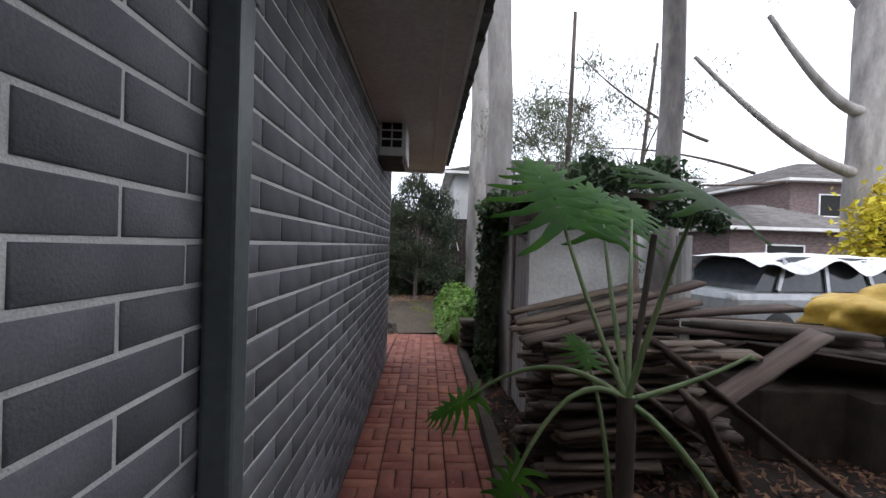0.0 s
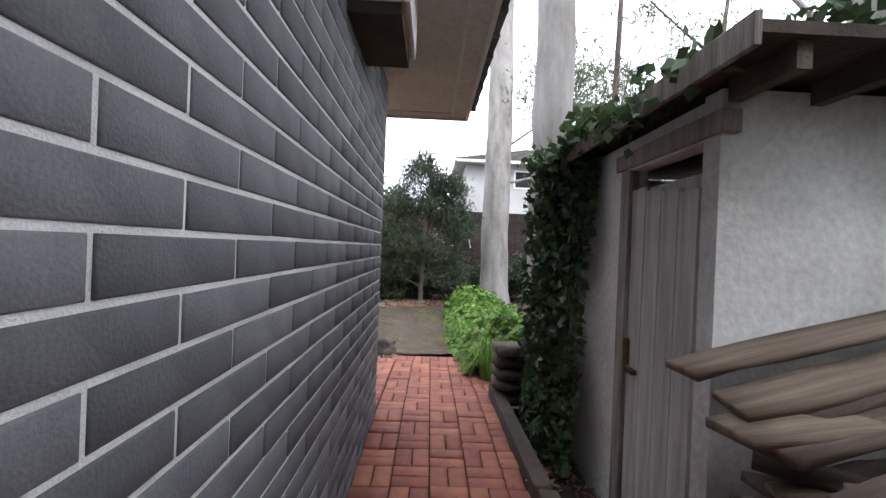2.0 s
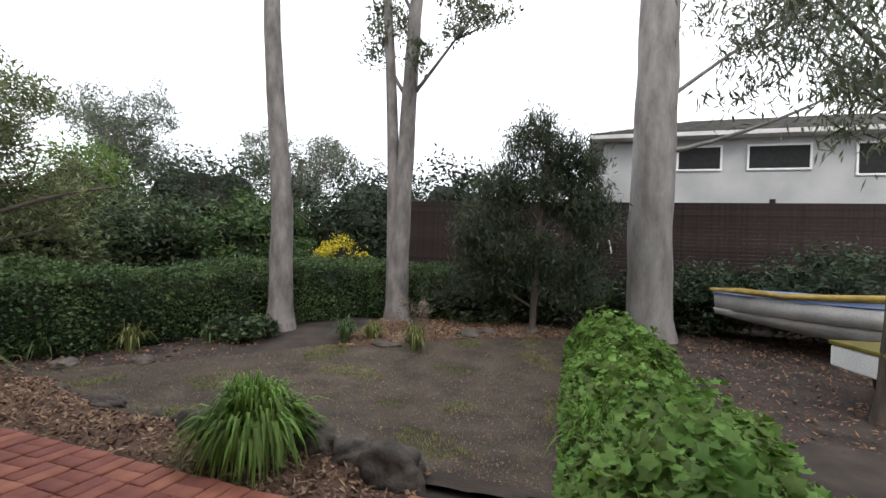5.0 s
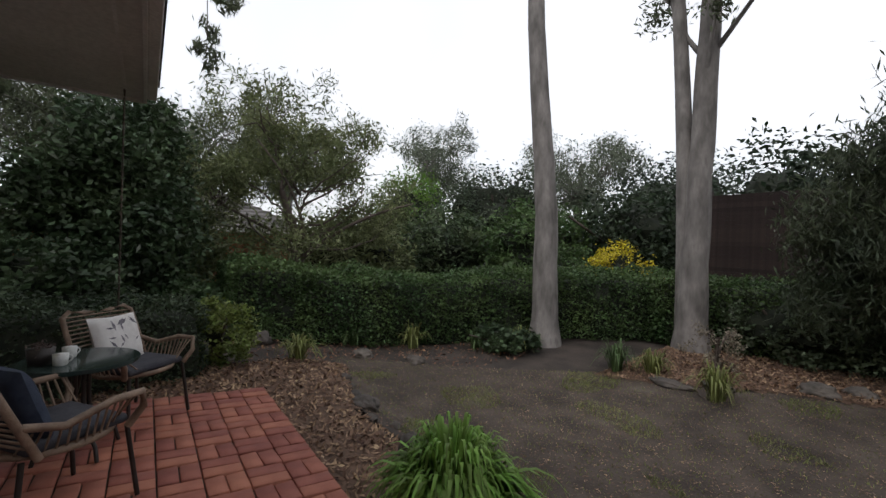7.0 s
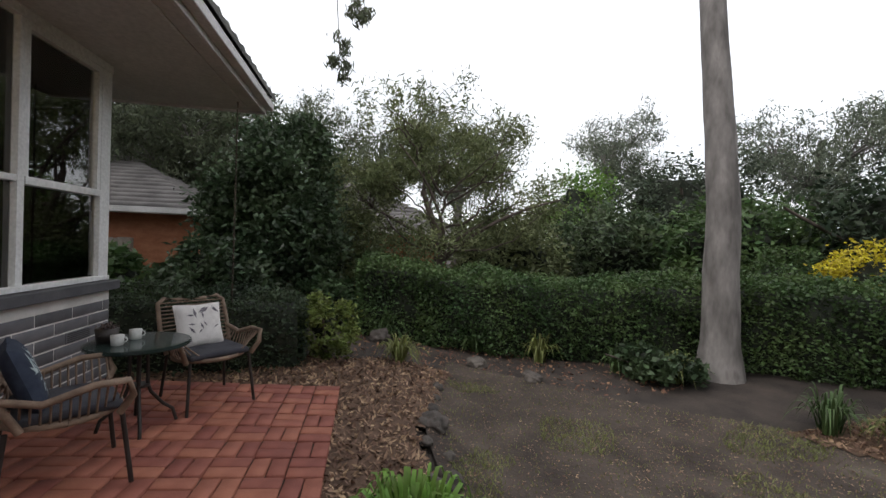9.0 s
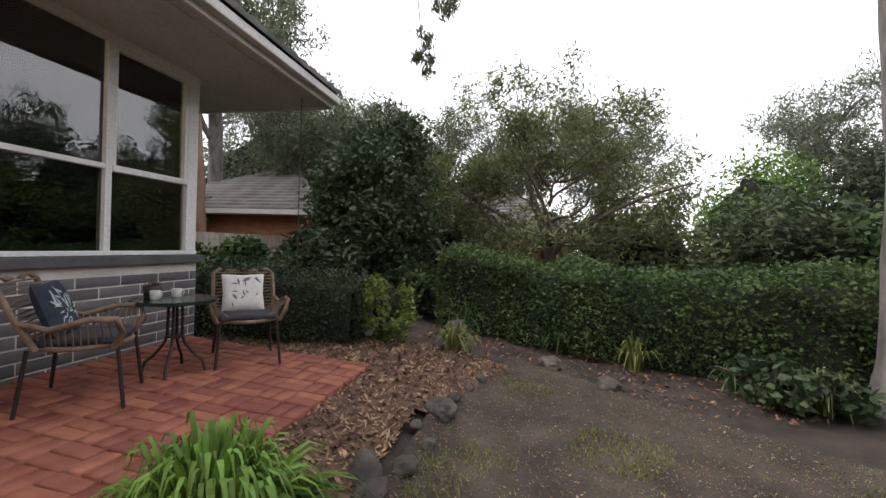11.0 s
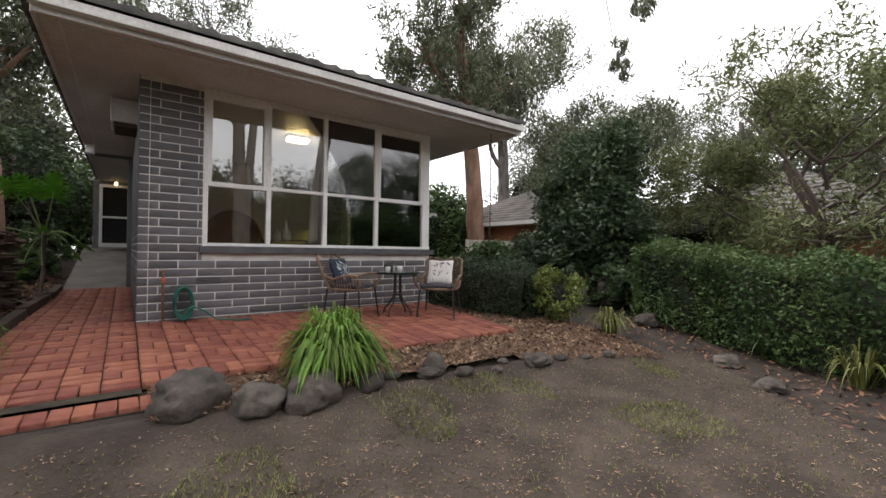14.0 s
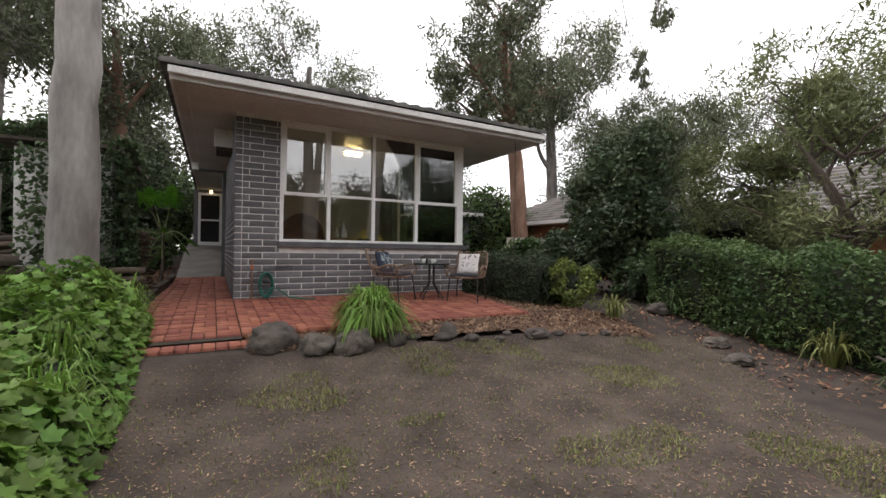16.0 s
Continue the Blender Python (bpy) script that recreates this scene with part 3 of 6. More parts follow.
def strap_clump(name, label, base, radius, height, blades, width, mat, z0=None, category="plant", group=""):
    """A tussock of arching strap leaves."""
    root = tagged(new(name), label, category, group)
    root.location = (base[0], base[1], float(ground_z(*base)) - 0.02 if z0 is None else z0)
    out = []
    for _ in range(blades):
        a = rng.uniform(0, 2 * np.pi)
        reach = radius * rng.uniform(0.1, 1.0) ** 0.6
        top = height * rng.uniform(0.72, 1.02) * (1.0 - 0.3 * (reach / radius) ** 2)
        b = np.array([np.cos(a), np.sin(a), 0]) * radius * rng.uniform(0, 0.32)
        d = np.array([np.cos(a + rng.normal() * 0.45), np.sin(a + rng.normal() * 0.45), 0])
        end = top * (rng.uniform(0.5, 0.98) if reach < 0.55 * radius else rng.uniform(0.05, 0.72))
        pts = bezier(b, b + d * reach * 0.55 + np.array([0, 0, top * 1.45]), b + d * reach * 1.1 + np.array([0, 0, end]), 7)
        side = np.array([-d[1], d[0], 0.0])
        w = width * np.array([0.7, 0.95, 1, 1, 0.85, 0.55, 0.08])[:, None] / 2
        v = np.concatenate([pts - side * w, pts + side * w])
        out.append((v, np.array([(k, k + 1, k + 8, k + 7) for k in range(6)])))
    tagged(link("leaves", array_mesh("leaves", *merge(out), True), mat, root), kind="stuff")
    return root


# ---- trees and planting of the garden ----
tree("gum_tree", "tall straight grey-barked gum tree beside the hedge", "tree", (-5.68, 13.65), [(-0.08, 0, 2.6), (-0.36, 0, 5.0), (-0.7, -0.05, 9), (-1.0, -0.1, 13)], [0.25, 0.205, 0.175, 0.14, 0.11], BARK_GREY, GUM_LEAF, [((-0.8, 0.5, 14), (2.5, 2.5, 1.8), 40, 60, 0.3)], (0.16, 0.04), droop=1.0)
FORK = tree("gum_tree", "forked grey-barked gum tree in the mulched bed", "tree", (-3.85, 15.3), [(0.06, 0, 3.6), (0.14, 0.1, 7), (0.3, 0.2, 11)], [0.25, 0.19, 0.15, 0.11], BARK_GREY, GUM_LEAF, [((1.5, -0.2, 6.6), (0.9, 0.9, 0.5), 16, 60, 0.13), ((-0.7, 0.2, 6.8), (0.9, 0.8, 0.7), 16, 60, 0.13), ((0.4, -0.3, 5.9), (0.35, 0.35, 0.3), 5, 60, 0.1), ((-0.3, 0, 9.5), (2.2, 2.2, 1.5), 30, 60, 0.3)], (0.13, 0.045), droop=0.9, limb_r=0.3)
tube("stem", bezier((-0.1, 0, 0.3), (-0.16, 0, 4.4), (-0.75, 0.1, 9), 16), np.linspace(0.17, 0.09, 16), BARK_GREY, FORK, 10)
tree("gum_tree", "thick pale gum trunk rising behind green groundcover", "tree", (1.47, 16.0), [(0.0, 0, 5), (0.0, 0.1, 14)], [0.44, 0.4, 0.3], BARK_PALE, GUM_LEAF, [((0, 0, 15), (3, 3, 2), 40, 60, 0.3), ((2.4, -0.5, 6.4), (1.6, 1.6, 1.0), 40, 90, 0.2), ((3.6, -0.8, 5.2), (1.2, 1.2, 1.0), 26, 90, 0.2)], (0.16, 0.035), droop=1.2, limb_r=0.12)
tree("gum_tree", "thick smooth pale gum trunk beside the shed", "tree", (0.78, 7.22), [(-0.06, 0.05, 4), (-0.3, 0.1, 12)], [0.255, 0.2, 0.15], BARK_PALE, GUM_LEAF, [((0, -0.3, 12.5), (2.6, 2.6, 1.6), 40, 60, 0.3)], (0.16, 0.04), droop=1.0)
tree("gum_tree", "pale gum tree trunk past the shed", "tree", (2.75, 5.9), [(0.05, 0, 4), (0.1, 0.15, 12)], [0.17, 0.15, 0.11], BARK_GREY, GUM_LEAF, [((0, 0.3, 12), (2.6, 2.6, 1.6), 30, 60, 0.3)], (0.16, 0.04), droop=1.0)
LIMBY = tree("gum_tree", "large pale gum with long bare spreading limbs", "tree", (10.3, 10.3), [(0.0, 0.05, 4), (0.2, 0.15, 10)], [0.42, 0.4, 0.25], BARK_PALE, GUM_LEAF, [((0, 0.3, 11), (3.6, 3.6, 1.6), 30, 60, 0.3)], (0.16, 0.04), droop=1.0)
tube("limb", bezier((-0.3, 0, 4.2), (-1.7, 0.1, 4.5), (-4.2, 0.3, 7.0), 14), np.linspace(0.14, 0.05, 14), BARK_PALE, LIMBY)
tube("limb", bezier((-0.2, 0, 5.7), (-1.0, 0, 5.8), (-2.5, 0.1, 8.0), 14), np.linspace(0.15, 0.06, 14), BARK_PALE, LIMBY)
tube("limb", bezier((0.2, 0, 5.2), (1.6, 0.4, 6.4), (2.9, 0.2, 9.6), 14), np.linspace(0.2, 0.06, 14), BARK_PALE, LIMBY)
for a, b, c in (((-2.4, 0.5, 4.2), (-4.4, 0.8, 4.9), (-6.6, 0.6, 4.7)), ((-3.6, 0.6, 5.0), (-5.6, 0.2, 5.4), (-7.2, 0.2, 6.9)), ((-1.7, 0.4, 4.0), (-3.8, 0.2, 3.7), (-5.8, 0.6, 3.9))):
    tube("branch", bezier(a, b, c, 12), np.linspace(0.045, 0.01, 12), BARK_DARK, LIMBY, 6)
tree("gum_tree", "slender gum with drooping leaves behind the shed", "tree", (3.4, 12.5), [(0.2, 0, 4), (0.3, 0, 9)], [0.1, 0.08, 0.05], BARK_DARK, GUM_LEAF, [((-0.2, 0, 4.2), (1.5, 1.5, 1.2), 44, 60, 0.2), ((0.6, 0, 6.6), (2.0, 1.8, 1.3), 40, 50, 0.22), ((-1.2, 0, 5.6), (1.2, 1.2, 1.0), 26, 50, 0.2)], (0.17, 0.03), droop=1.4)
tree("gum_tree", "slender bare-branched gum with sparse leaves", "tree", (5.6, 12.0), [(-0.2, 0, 3), (0.3, 0, 8)], [0.08, 0.07, 0.04], BARK_DARK, GUM_LEAF, [((-0.7, 0, 5.2), (1.7, 1.5, 1.4), 24, 24, 0.2), ((0.9, 0, 6.6), (1.6, 1.4, 1.3), 20, 24, 0.2)], (0.17, 0.03), droop=1.4)
tree("she_oak", "feathery dark she-oak beside the fence", "tree", (-0.8, 15.2), [(0.05, 0, 2), (0.2, 0, 4.2)], [0.07, 0.06, 0.03], BARK_DARK, FINE_LEAF, [((-0.1, 0, 3.9), (0.5, 0.5, 0.75), 26, 130, 0.15), ((0.7, 0.1, 3.6), (0.6, 0.6, 0.5), 26, 130, 0.15), ((-0.7, 0, 3.1), (0.6, 0.6, 0.5), 26, 130, 0.15), ((0.4, 0.2, 2.8), (0.9, 0.8, 0.5), 34, 140, 0.16), ((-1.2, 0, 2.3), (0.7, 0.6, 0.5), 28, 130, 0.15), ((1.1, 0, 2.4), (0.6, 0.6, 0.5), 24, 130, 0.15), ((-0.4, 0.1, 1.9), (1.0, 0.8, 0.5), 38, 140, 0.17), ((0.5, 0.1, 1.3), (1.1, 0.8, 0.6), 40, 140, 0.17), ((-1.1, 0.2, 1.2), (0.7, 0.7, 0.5), 26, 130, 0.16)], (0.16, 0.022), droop=1.2)
tree("evergreen_tree", "dense dark evergreen tree by the garden corner", "tree", (-9.0, 7.0), [(0, 0, 1.5), (0, 0, 3)], [0.12, 0.1, 0.05], BARK_DARK, DARK_LEAF, [((0, 0.1, 2.75), (0.85, 0.95, 1.0), 50, 200, 0.17), ((0.1, 0.15, 1.5), (1.15, 1.25, 1.1), 70, 210, 0.19), ((0.3, -0.8, 2.1), (0.5, 0.5, 0.6), 20, 150, 0.14), ((-0.2, 0.6, 3.5), (0.4, 0.4, 0.4), 14, 90, 0.12)], (0.12, 0.06), droop=0.4)
WAT = tree("wattle_tree", "sprawling open tree with twisted branches behind the hedge", "tree", (-11.3, 10.3), [(0.6, 0.3, 1.6), (0.9, -0.3, 3)], [0.13, 0.11, 0.06], BARK_DARK, OLIVE_LEAF, [((0, 0.3, 3.9), (1.9, 1.9, 0.9), 60, 150, 0.15), ((0.2, -1.9, 2.9), (1.5, 1.3, 0.9), 52, 150, 0.15), ((0.4, 2.2, 2.9), (1.4, 1.5, 1.0), 36, 110, 0.17), ((0.6, 0.2, 2.0), (1.3, 2.2, 0.7), 46, 90, 0.2), ((0.4, -0.6, 5.0), (1.6, 1.7, 0.7), 30, 80, 0.16), ((-0.6, 1.7, 4.7), (1.3, 1.4, 0.7), 26, 80, 0.16)], (0.15, 0.035), droop=0.7)
tube("branch", bezier((0.5, 0.3, 1.4), (1.3, 1.2, 2.5), (1.6, 2.8, 2.9), 12), np.linspace(0.07, 0.02, 12), BARK_DARK, WAT, 7)
tube("branch", bezier((0.5, 0.3, 1.4), (1.5, 0.3, 2.6), (1.2, -0.9, 4.0), 12), np.linspace(0.06, 0.015, 12), BARK_DARK, WAT, 7)
for k in range(9):
    a = rng.uniform(-1.6, 1.6)
    h0 = rng.uniform(1.6, 3.2)
    q0 = np.array([0.7, 0.2, h0])
    q2 = q0 + np.array([rng.uniform(0.2, 1.4), 2.3 * math.sin(a), rng.uniform(0.2, 2.0)])
    tube("branch", bezier(q0, (q0 + q2) / 2 + rng.normal(size=3) * 0.5, q2, 12) + np.cumsum(rng.normal(size=(12, 3)) * 0.045, axis=0), np.linspace(0.035, 0.008, 12), BARK_DARK, WAT, 6)

hedge("hedge", "dense clipped dark green hedge", [(-8.3, 8.7), (-8.35, 9.9), (-7.45, 12.2), (-6.5, 14.2), (-4.9, 15.95), (-1.6, 17.0)], 0.65, 1.2, HEDGE, (0.062, 0.038), 1500)
hedge("low_hedge", "low clipped grey-green hedge beside the patio", [(-5.6, 6.0), (-5.8, 6.9), (-6.05, 7.9)], 0.42, 0.78, leaf_material("low_hedge_leaf", (0.035, 0.055, 0.03), (0.07, 0.095, 0.05)), (0.05, 0.026), 1500)
shrub("shrub", "small yellow-green shrub at the end of the low hedge", (-6.15, 8.25), (0.4, 0.4, 0.85), leaf_material("yellow_green_leaf", (0.1, 0.14, 0.03), (0.22, 0.26, 0.07)), (0.07, 0.035), 2600, core=0.45)
shrub("shrub", "dark leafy shrub under the evergreen tree", (-7.9, 6.4), (0.9, 0.9, 1.4), DARK_LEAF, (0.13, 0.06), 5200)
shrub("shrub", "broad-leaved green shrub beside the corner tree", (-8.0, 4.7), (0.9, 1.0, 1.15), HEDGE, (0.2, 0.09), 4200)
shrub("shrub", "leafy shrub at the hedge end", (-8.3, 8.1), (0.6, 0.6, 0.9), IVY, (0.1, 0.06), 2600)
shrub("shrub", "dark leafy groundcover at the gum tree's foot", (-5.8, 12.75), (0.6, 0.5, 0.42), DARK_LEAF, (0.1, 0.07), 2200)
shrub("shrub", "pale green shrub behind the forked gum", (-2.6, 16.0), (1.5, 0.7, 1.25), leaf_material("pale_shrub_leaf", (0.06, 0.085, 0.045), (0.12, 0.15, 0.085)), (0.08, 0.045), 6500)
shrub("shrub", "shaded dark shrub along the back fence", (-0.9, 16.9), (2.0, 0.7, 1.35), DARK_LEAF, (0.13, 0.06), 7000)
shrub("shrub", "shaded dark shrub along the back fence", (2.6, 17.3), (2.0, 0.8, 1.5), DARK_LEAF, (0.13, 0.06), 7000)
shrub("shrub", "shaded dark shrub along the back fence", (5.8, 16.8), (2.2, 1.0, 2.0), DARK_LEAF, (0.13, 0.06), 7000)
shrub("flowering_shrub", "bright yellow flowering shrub over the hedge", (-7.0, 18.2), (0.9, 0.7, 2.0), YELLOW, (0.09, 0.05), 3600)
shrub("shrub", "rounded green shrub beside the yellow bush", (-8.6, 18.0), (0.8, 0.8, 1.9), HEDGE, (0.1, 0.05), 3600)
shrub("shrub", "thin bare-stemmed shrub with pale leaves in the mulch", (-3.1, 14.4), (0.4, 0.4, 0.75), leaf_material("sparse_pale_leaf", (0.16, 0.13, 0.1), (0.28, 0.24, 0.18)), (0.04, 0.025), 350, core=0.02)
for k, (x, y) in enumerate(((-6.05, 9.2), (-7.7, 9.1), (-6.9, 11.5), (-6.2, 12.4), (-5.6, 12.9), (-4.0, 13.3), (-3.6, 13.6), (-7.4, 10.6), (-2.6, 13.2))):
    strap_clump("strap_leaf_plant", "small arching strap-leaf plant along the hedge", (x, y), 0.3, 0.42 + 0.05 * (k % 3), 70, 0.02, HEDGE if k % 2 else GRASS, group="plants along the hedge")
strap_clump("strap_leaf_plant", "bright green arching strap-leaf plant among mulch and rocks", (-2.26, 8.95), 0.38, 0.62, 1200, 0.021, BLADE)
for k, (x, y) in enumerate(((0.35, 8.2), (0.5, 11.4), (0.2, 7.6), (0.5, 12.6), (0.3, 9.6), (0.7, 13.3), (0.15, 10.4), (0.2, 11.9), (0.9, 9.0), (0.8, 10.5), (1.0, 12.0), (0.25, 13.2), (0.6, 14.2))):
    strap_clump("grass_tuft", "tall green grass tuft among the groundcover", (x, y), 0.34, 0.62, 130, 0.012, BLADE, group="grass tufts")


def broadleaf(name, label, line, half, height, count, size, mat):
    """A row of soft broad-leaved plants: rounded five-lobed leaves held outwards on stalks."""
    root = tagged(new(name), label, "groundcover")
    line = np.array(line, float)
    u = rng.uniform(0, len(line) - 1, count)
    x, y = np.interp(u, np.arange(len(line)), line[:, 0]), np.interp(u, np.arange(len(line)), line[:, 1])
    off = rng.uniform(-1, 1, count)
    x = x + off * half
    hump = np.clip(1 - off * off, 0.0, 1) ** 0.6 * (0.72 + 0.2 * np.sin(y * 2.3 + 1.0) * np.cos(x * 3) + 0.14 * np.sin(y * 6.1 + x * 4) + 0.1 * np.sin(y * 13 - x * 9))
    z = ground_z(x, y) + height * hump * rng.uniform(0.45, 1.15, count)
    out = []
    ang = np.linspace(0, 2 * np.pi, 11)[:-1]
    lobes = 1 + 0.2 * np.cos(5 * ang)
    for k in range(count):
        s = size * rng.uniform(0.55, 1.25)
        nrm = Vector((off[k] * 0.8 + rng.normal() * 0.55, rng.normal() * 0.6, 1.0)).normalized()
        q = np.array(nrm.to_track_quat("Z", "Y").to_matrix() @ Matrix.Rotation(rng.uniform(0, 6.28), 3, "Z"))
        rim = np.stack([np.cos(ang) * lobes * s, np.sin(ang) * lobes * s, 0.16 * s * np.cos(5 * ang) - 0.1 * s], 1)
        v = np.concatenate([[(0, 0, 0.05 * s)], rim]) @ q.T + (x[k], y[k], z[k])
        out.append((v, np.array([(0, 1 + j, 1 + (j + 1) % 10) for j in range(10)])))
    tagged(link("leaves", array_mesh("leaves", *merge(out), True), mat, root), kind="stuff")
    m = 30
    cy = np.linspace(line[0, 1], line[-1, 1], m)
    cx = np.interp(cy, line[:, 1], line[:, 0])
    prof = [(-0.85, 0), (-0.7, 0.4), (0, 0.62), (0.7, 0.4), (0.85, 0)]
    v = np.array([(cx[i] + o * half, cy[i], float(ground_z(cx[i], cy[i])) - 0.04 + h * height * rng.uniform(0.85, 1.1)) for i in range(m) for o, h in prof])
    f = np.array([(i * 5 + j, i * 5 + j + 1, (i + 1) * 5 + j + 1, (i + 1) * 5 + j) for i in range(m - 1) for j in range(4)])
    # Low hump under the leaves, coloured near-black to give their shade.
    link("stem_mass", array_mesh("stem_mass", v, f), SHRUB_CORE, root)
    return root


broadleaf("groundcover", "lush bright green broad-leaved groundcover bordering the lawn", [(0.72, 7.7), (0.68, 9.0), (0.66, 11.0), (0.66, 12.6), (0.68, 14.5)], 0.8, 0.8, 12000, 0.043, LIME_LEAF)

# trees behind the house and around
FAR = (
    ("gum_tree", "tall gum with a reddish leaning trunk behind the house", (-10.6, 1.5), 9.5, 0.32, BARK_RED, GUM_LEAF, 2.6, 1.0),
    ("gum_tree", "tall open-crowned gum behind the house", (-15.0, -1.6), 11.5, 0.3, BARK_GREY, GUM_LEAF, 3.4, 0.4),
    ("gum_tree", "tall open-crowned gum behind the house", (-4.6, -9.0), 11.5, 0.28, BARK_GREY, GUM_LEAF, 3.6, -0.4),
    ("gum_tree", "leafy gum overhanging the side path", (1.8, -3.0), 8.5, 0.22, BARK_RED, GUM_LEAF, 2.8, 0.3),
    ("gum_tree", "leafy gum overhanging the side path", (3.6, 1.0), 9.0, 0.22, BARK_GREY, GUM_LEAF, 3.0, -0.2),
    ("gum_tree", "leafy gum overhanging the side path", (-0.6, -9.0), 10.0, 0.22, BARK_GREY, GUM_LEAF, 3.2, -0.2),
    ("gum_tree", "grey-green gum beyond the garden corner", (-16.5, 3.0), 6.0, 0.22, BARK_GREY, GUM_LEAF, 2.6, 0.3),
    ("gum_tree", "grey-green gum beyond the garden corner", (-19.5, -1.5), 8.0, 0.25, BARK_GREY, GUM_LEAF, 3.2, 0.3),
    ("gum_tree", "grey-green gum beyond the neighbouring roof", (-29.0, 3.5), 10.0, 0.3, BARK_GREY, GUM_LEAF, 3.6, 0.3),
    ("gum_tree", "grey-green gum beyond the neighbouring roof", (-28.5, 9.5), 9.5, 0.3, BARK_GREY, GUM_LEAF, 3.8, 0.3),
    ("gum_tree", "grey-green gum beyond the neighbouring roof", (-28.0, -3.5), 10.5, 0.3, BARK_GREY, GUM_LEAF, 3.8, -0.3),
    ("gum_tree", "rounded grey-green gum in the distance", (-27.0, 25.0), 10.5, 0.3, BARK_GREY, GUM_LEAF_HAZED, 3.4, 0.3),
    ("gum_tree", "rounded grey-green gum in the distance", (-16.8, 29.0), 8.2, 0.3, BARK_GREY, GUM_LEAF_HAZED, 3.3, 0.3),
    ("gum_tree", "rounded grey-green gum in the distance", (-25.0, 14.0), 8.5, 0.3, BARK_GREY, GUM_LEAF_HAZED, 3.4, 0.3),
)
for name, label, base, h, r, bark, leaf, cr, lean in FAR:
    lumps = []
    for k in range(6):
        a = k * 1.05 + base[0]
        d = cr * (0.6 if k else 0.0)
        lumps.append(((lean + np.cos(a) * d, np.sin(a) * d, h * (0.6 + 0.36 * ((k * 0.37) % 1))), (cr * 0.58, cr * 0.58, cr * 0.46), 44, 62, cr * 0.075))
    tree(name, label, "tree", base, [(lean * 0.4, 0, h * 0.45), (lean, 0, h * 0.85)], [r, r * 0.8, r * 0.45], bark, leaf, lumps, (0.24, 0.055), droop=1.0, group="gum trees around the garden")
for k, (x, y, w, h, leaf, word) in enumerate((
    (-18.5, 24.0, 3.6, 6.4, leaf_material("grey_green_leaf", (0.035, 0.05, 0.03), (0.075, 0.095, 0.055)), "broad dark grey-green tree in the distance"),
    (-22.5, 20.5, 2.6, 6.0, LIME_LEAF, "bright green tree in the distance"),
    (-14.0, 17.0, 2.2, 3.2, leaf_material("mixed_shrub_leaf", (0.04, 0.065, 0.03), (0.1, 0.13, 0.06)), "mixed shrubs behind the hedge"),
    (-11.2, 19.5, 2.2, 3.4, HEDGE, "mixed shrubs behind the hedge"),
    (-13.2, 13.0, 1.9, 2.7, OLIVE_LEAF, "mixed shrubs behind the hedge"),
    (-8.5, 22.0, 2.6, 4.0, leaf_material("deep_green_leaf", (0.02, 0.035, 0.018), (0.05, 0.07, 0.035)), "dark conifer in the distance"),
    (-4.6, 24.0, 3.0, 5.2, leaf_material("conifer_leaf", (0.015, 0.028, 0.015), (0.04, 0.055, 0.03)), "dark spreading conifer in the distance"),
    # Conifer leaf lifted evenly towards grey: haze put into its colour.
    (-11.5, 31.0, 4.5, 6.8, leaf_material("hazed_conifer_leaf", (0.025, 0.04, 0.025), (0.05, 0.065, 0.045)), "dark spreading conifer in the distance"),
    (-13.0, 7.5, 1.8, 2.6, OLIVE_LEAF, "mixed shrubs behind the hedge"),
    (6.5, -2.5, 2.4, 4.5, GUM_LEAF, "leafy green trees beside the neighbouring house"),
    (5.0, 1.5, 1.6, 3.0, HEDGE, "leafy green trees beside the neighbouring house"),
    (-10.5, -1.0, 2.0, 3.2, HEDGE, "leafy shrubs along the far fence"),
    (9.6, 8.6, 1.2, 3.6, YELLOW, "yellow-leaved tree beside the large gum"),
    (20.0, 34.0, 4.0, 9.0, GUM_LEAF_HAZED, "grey-green trees behind the brick houses"),
    (12.0, 36.0, 4.0, 8.5, GUM_LEAF_HAZED, "grey-green trees behind the brick houses"),
    (-30.0, 6.0, 4.0, 7.0, GUM_LEAF_HAZED, "grey-green trees beyond the neighbouring roof"),
    (-24.0, -6.0, 4.0, 8.0, GUM_LEAF_HAZED, "grey-green trees beyond the neighbouring roof"),
    (-14.0, -14.0, 4.0, 8.0, GUM_LEAF_HAZED, "grey-green trees beyond the neighbouring roof"),
    (4.0, -14.0, 4.0, 9.0, GUM_LEAF, "leafy trees closing the end of the side path"),
    (2.3, -6.0, 1.9, 4.2, DARK_LEAF, "dark leafy tree beside the porch"),
    (0.9, -8.5, 2.0, 3.6, HEDGE, "dark leafy tree beside the porch"),
    (3.4, -1.4, 1.5, 3.0, DARK_LEAF, "dark leafy tree beside the porch"),
)):
    shrub("tree", word, (x, y), (w, w, h), leaf, (0.16 + w * 0.025, 0.07 + w * 0.01), int(5500 + 900 * w), category="tree", core=0.8)

hang = tagged(new("hanging_branch"), "drooping gum branch with slender leaves hanging from above", "branch")
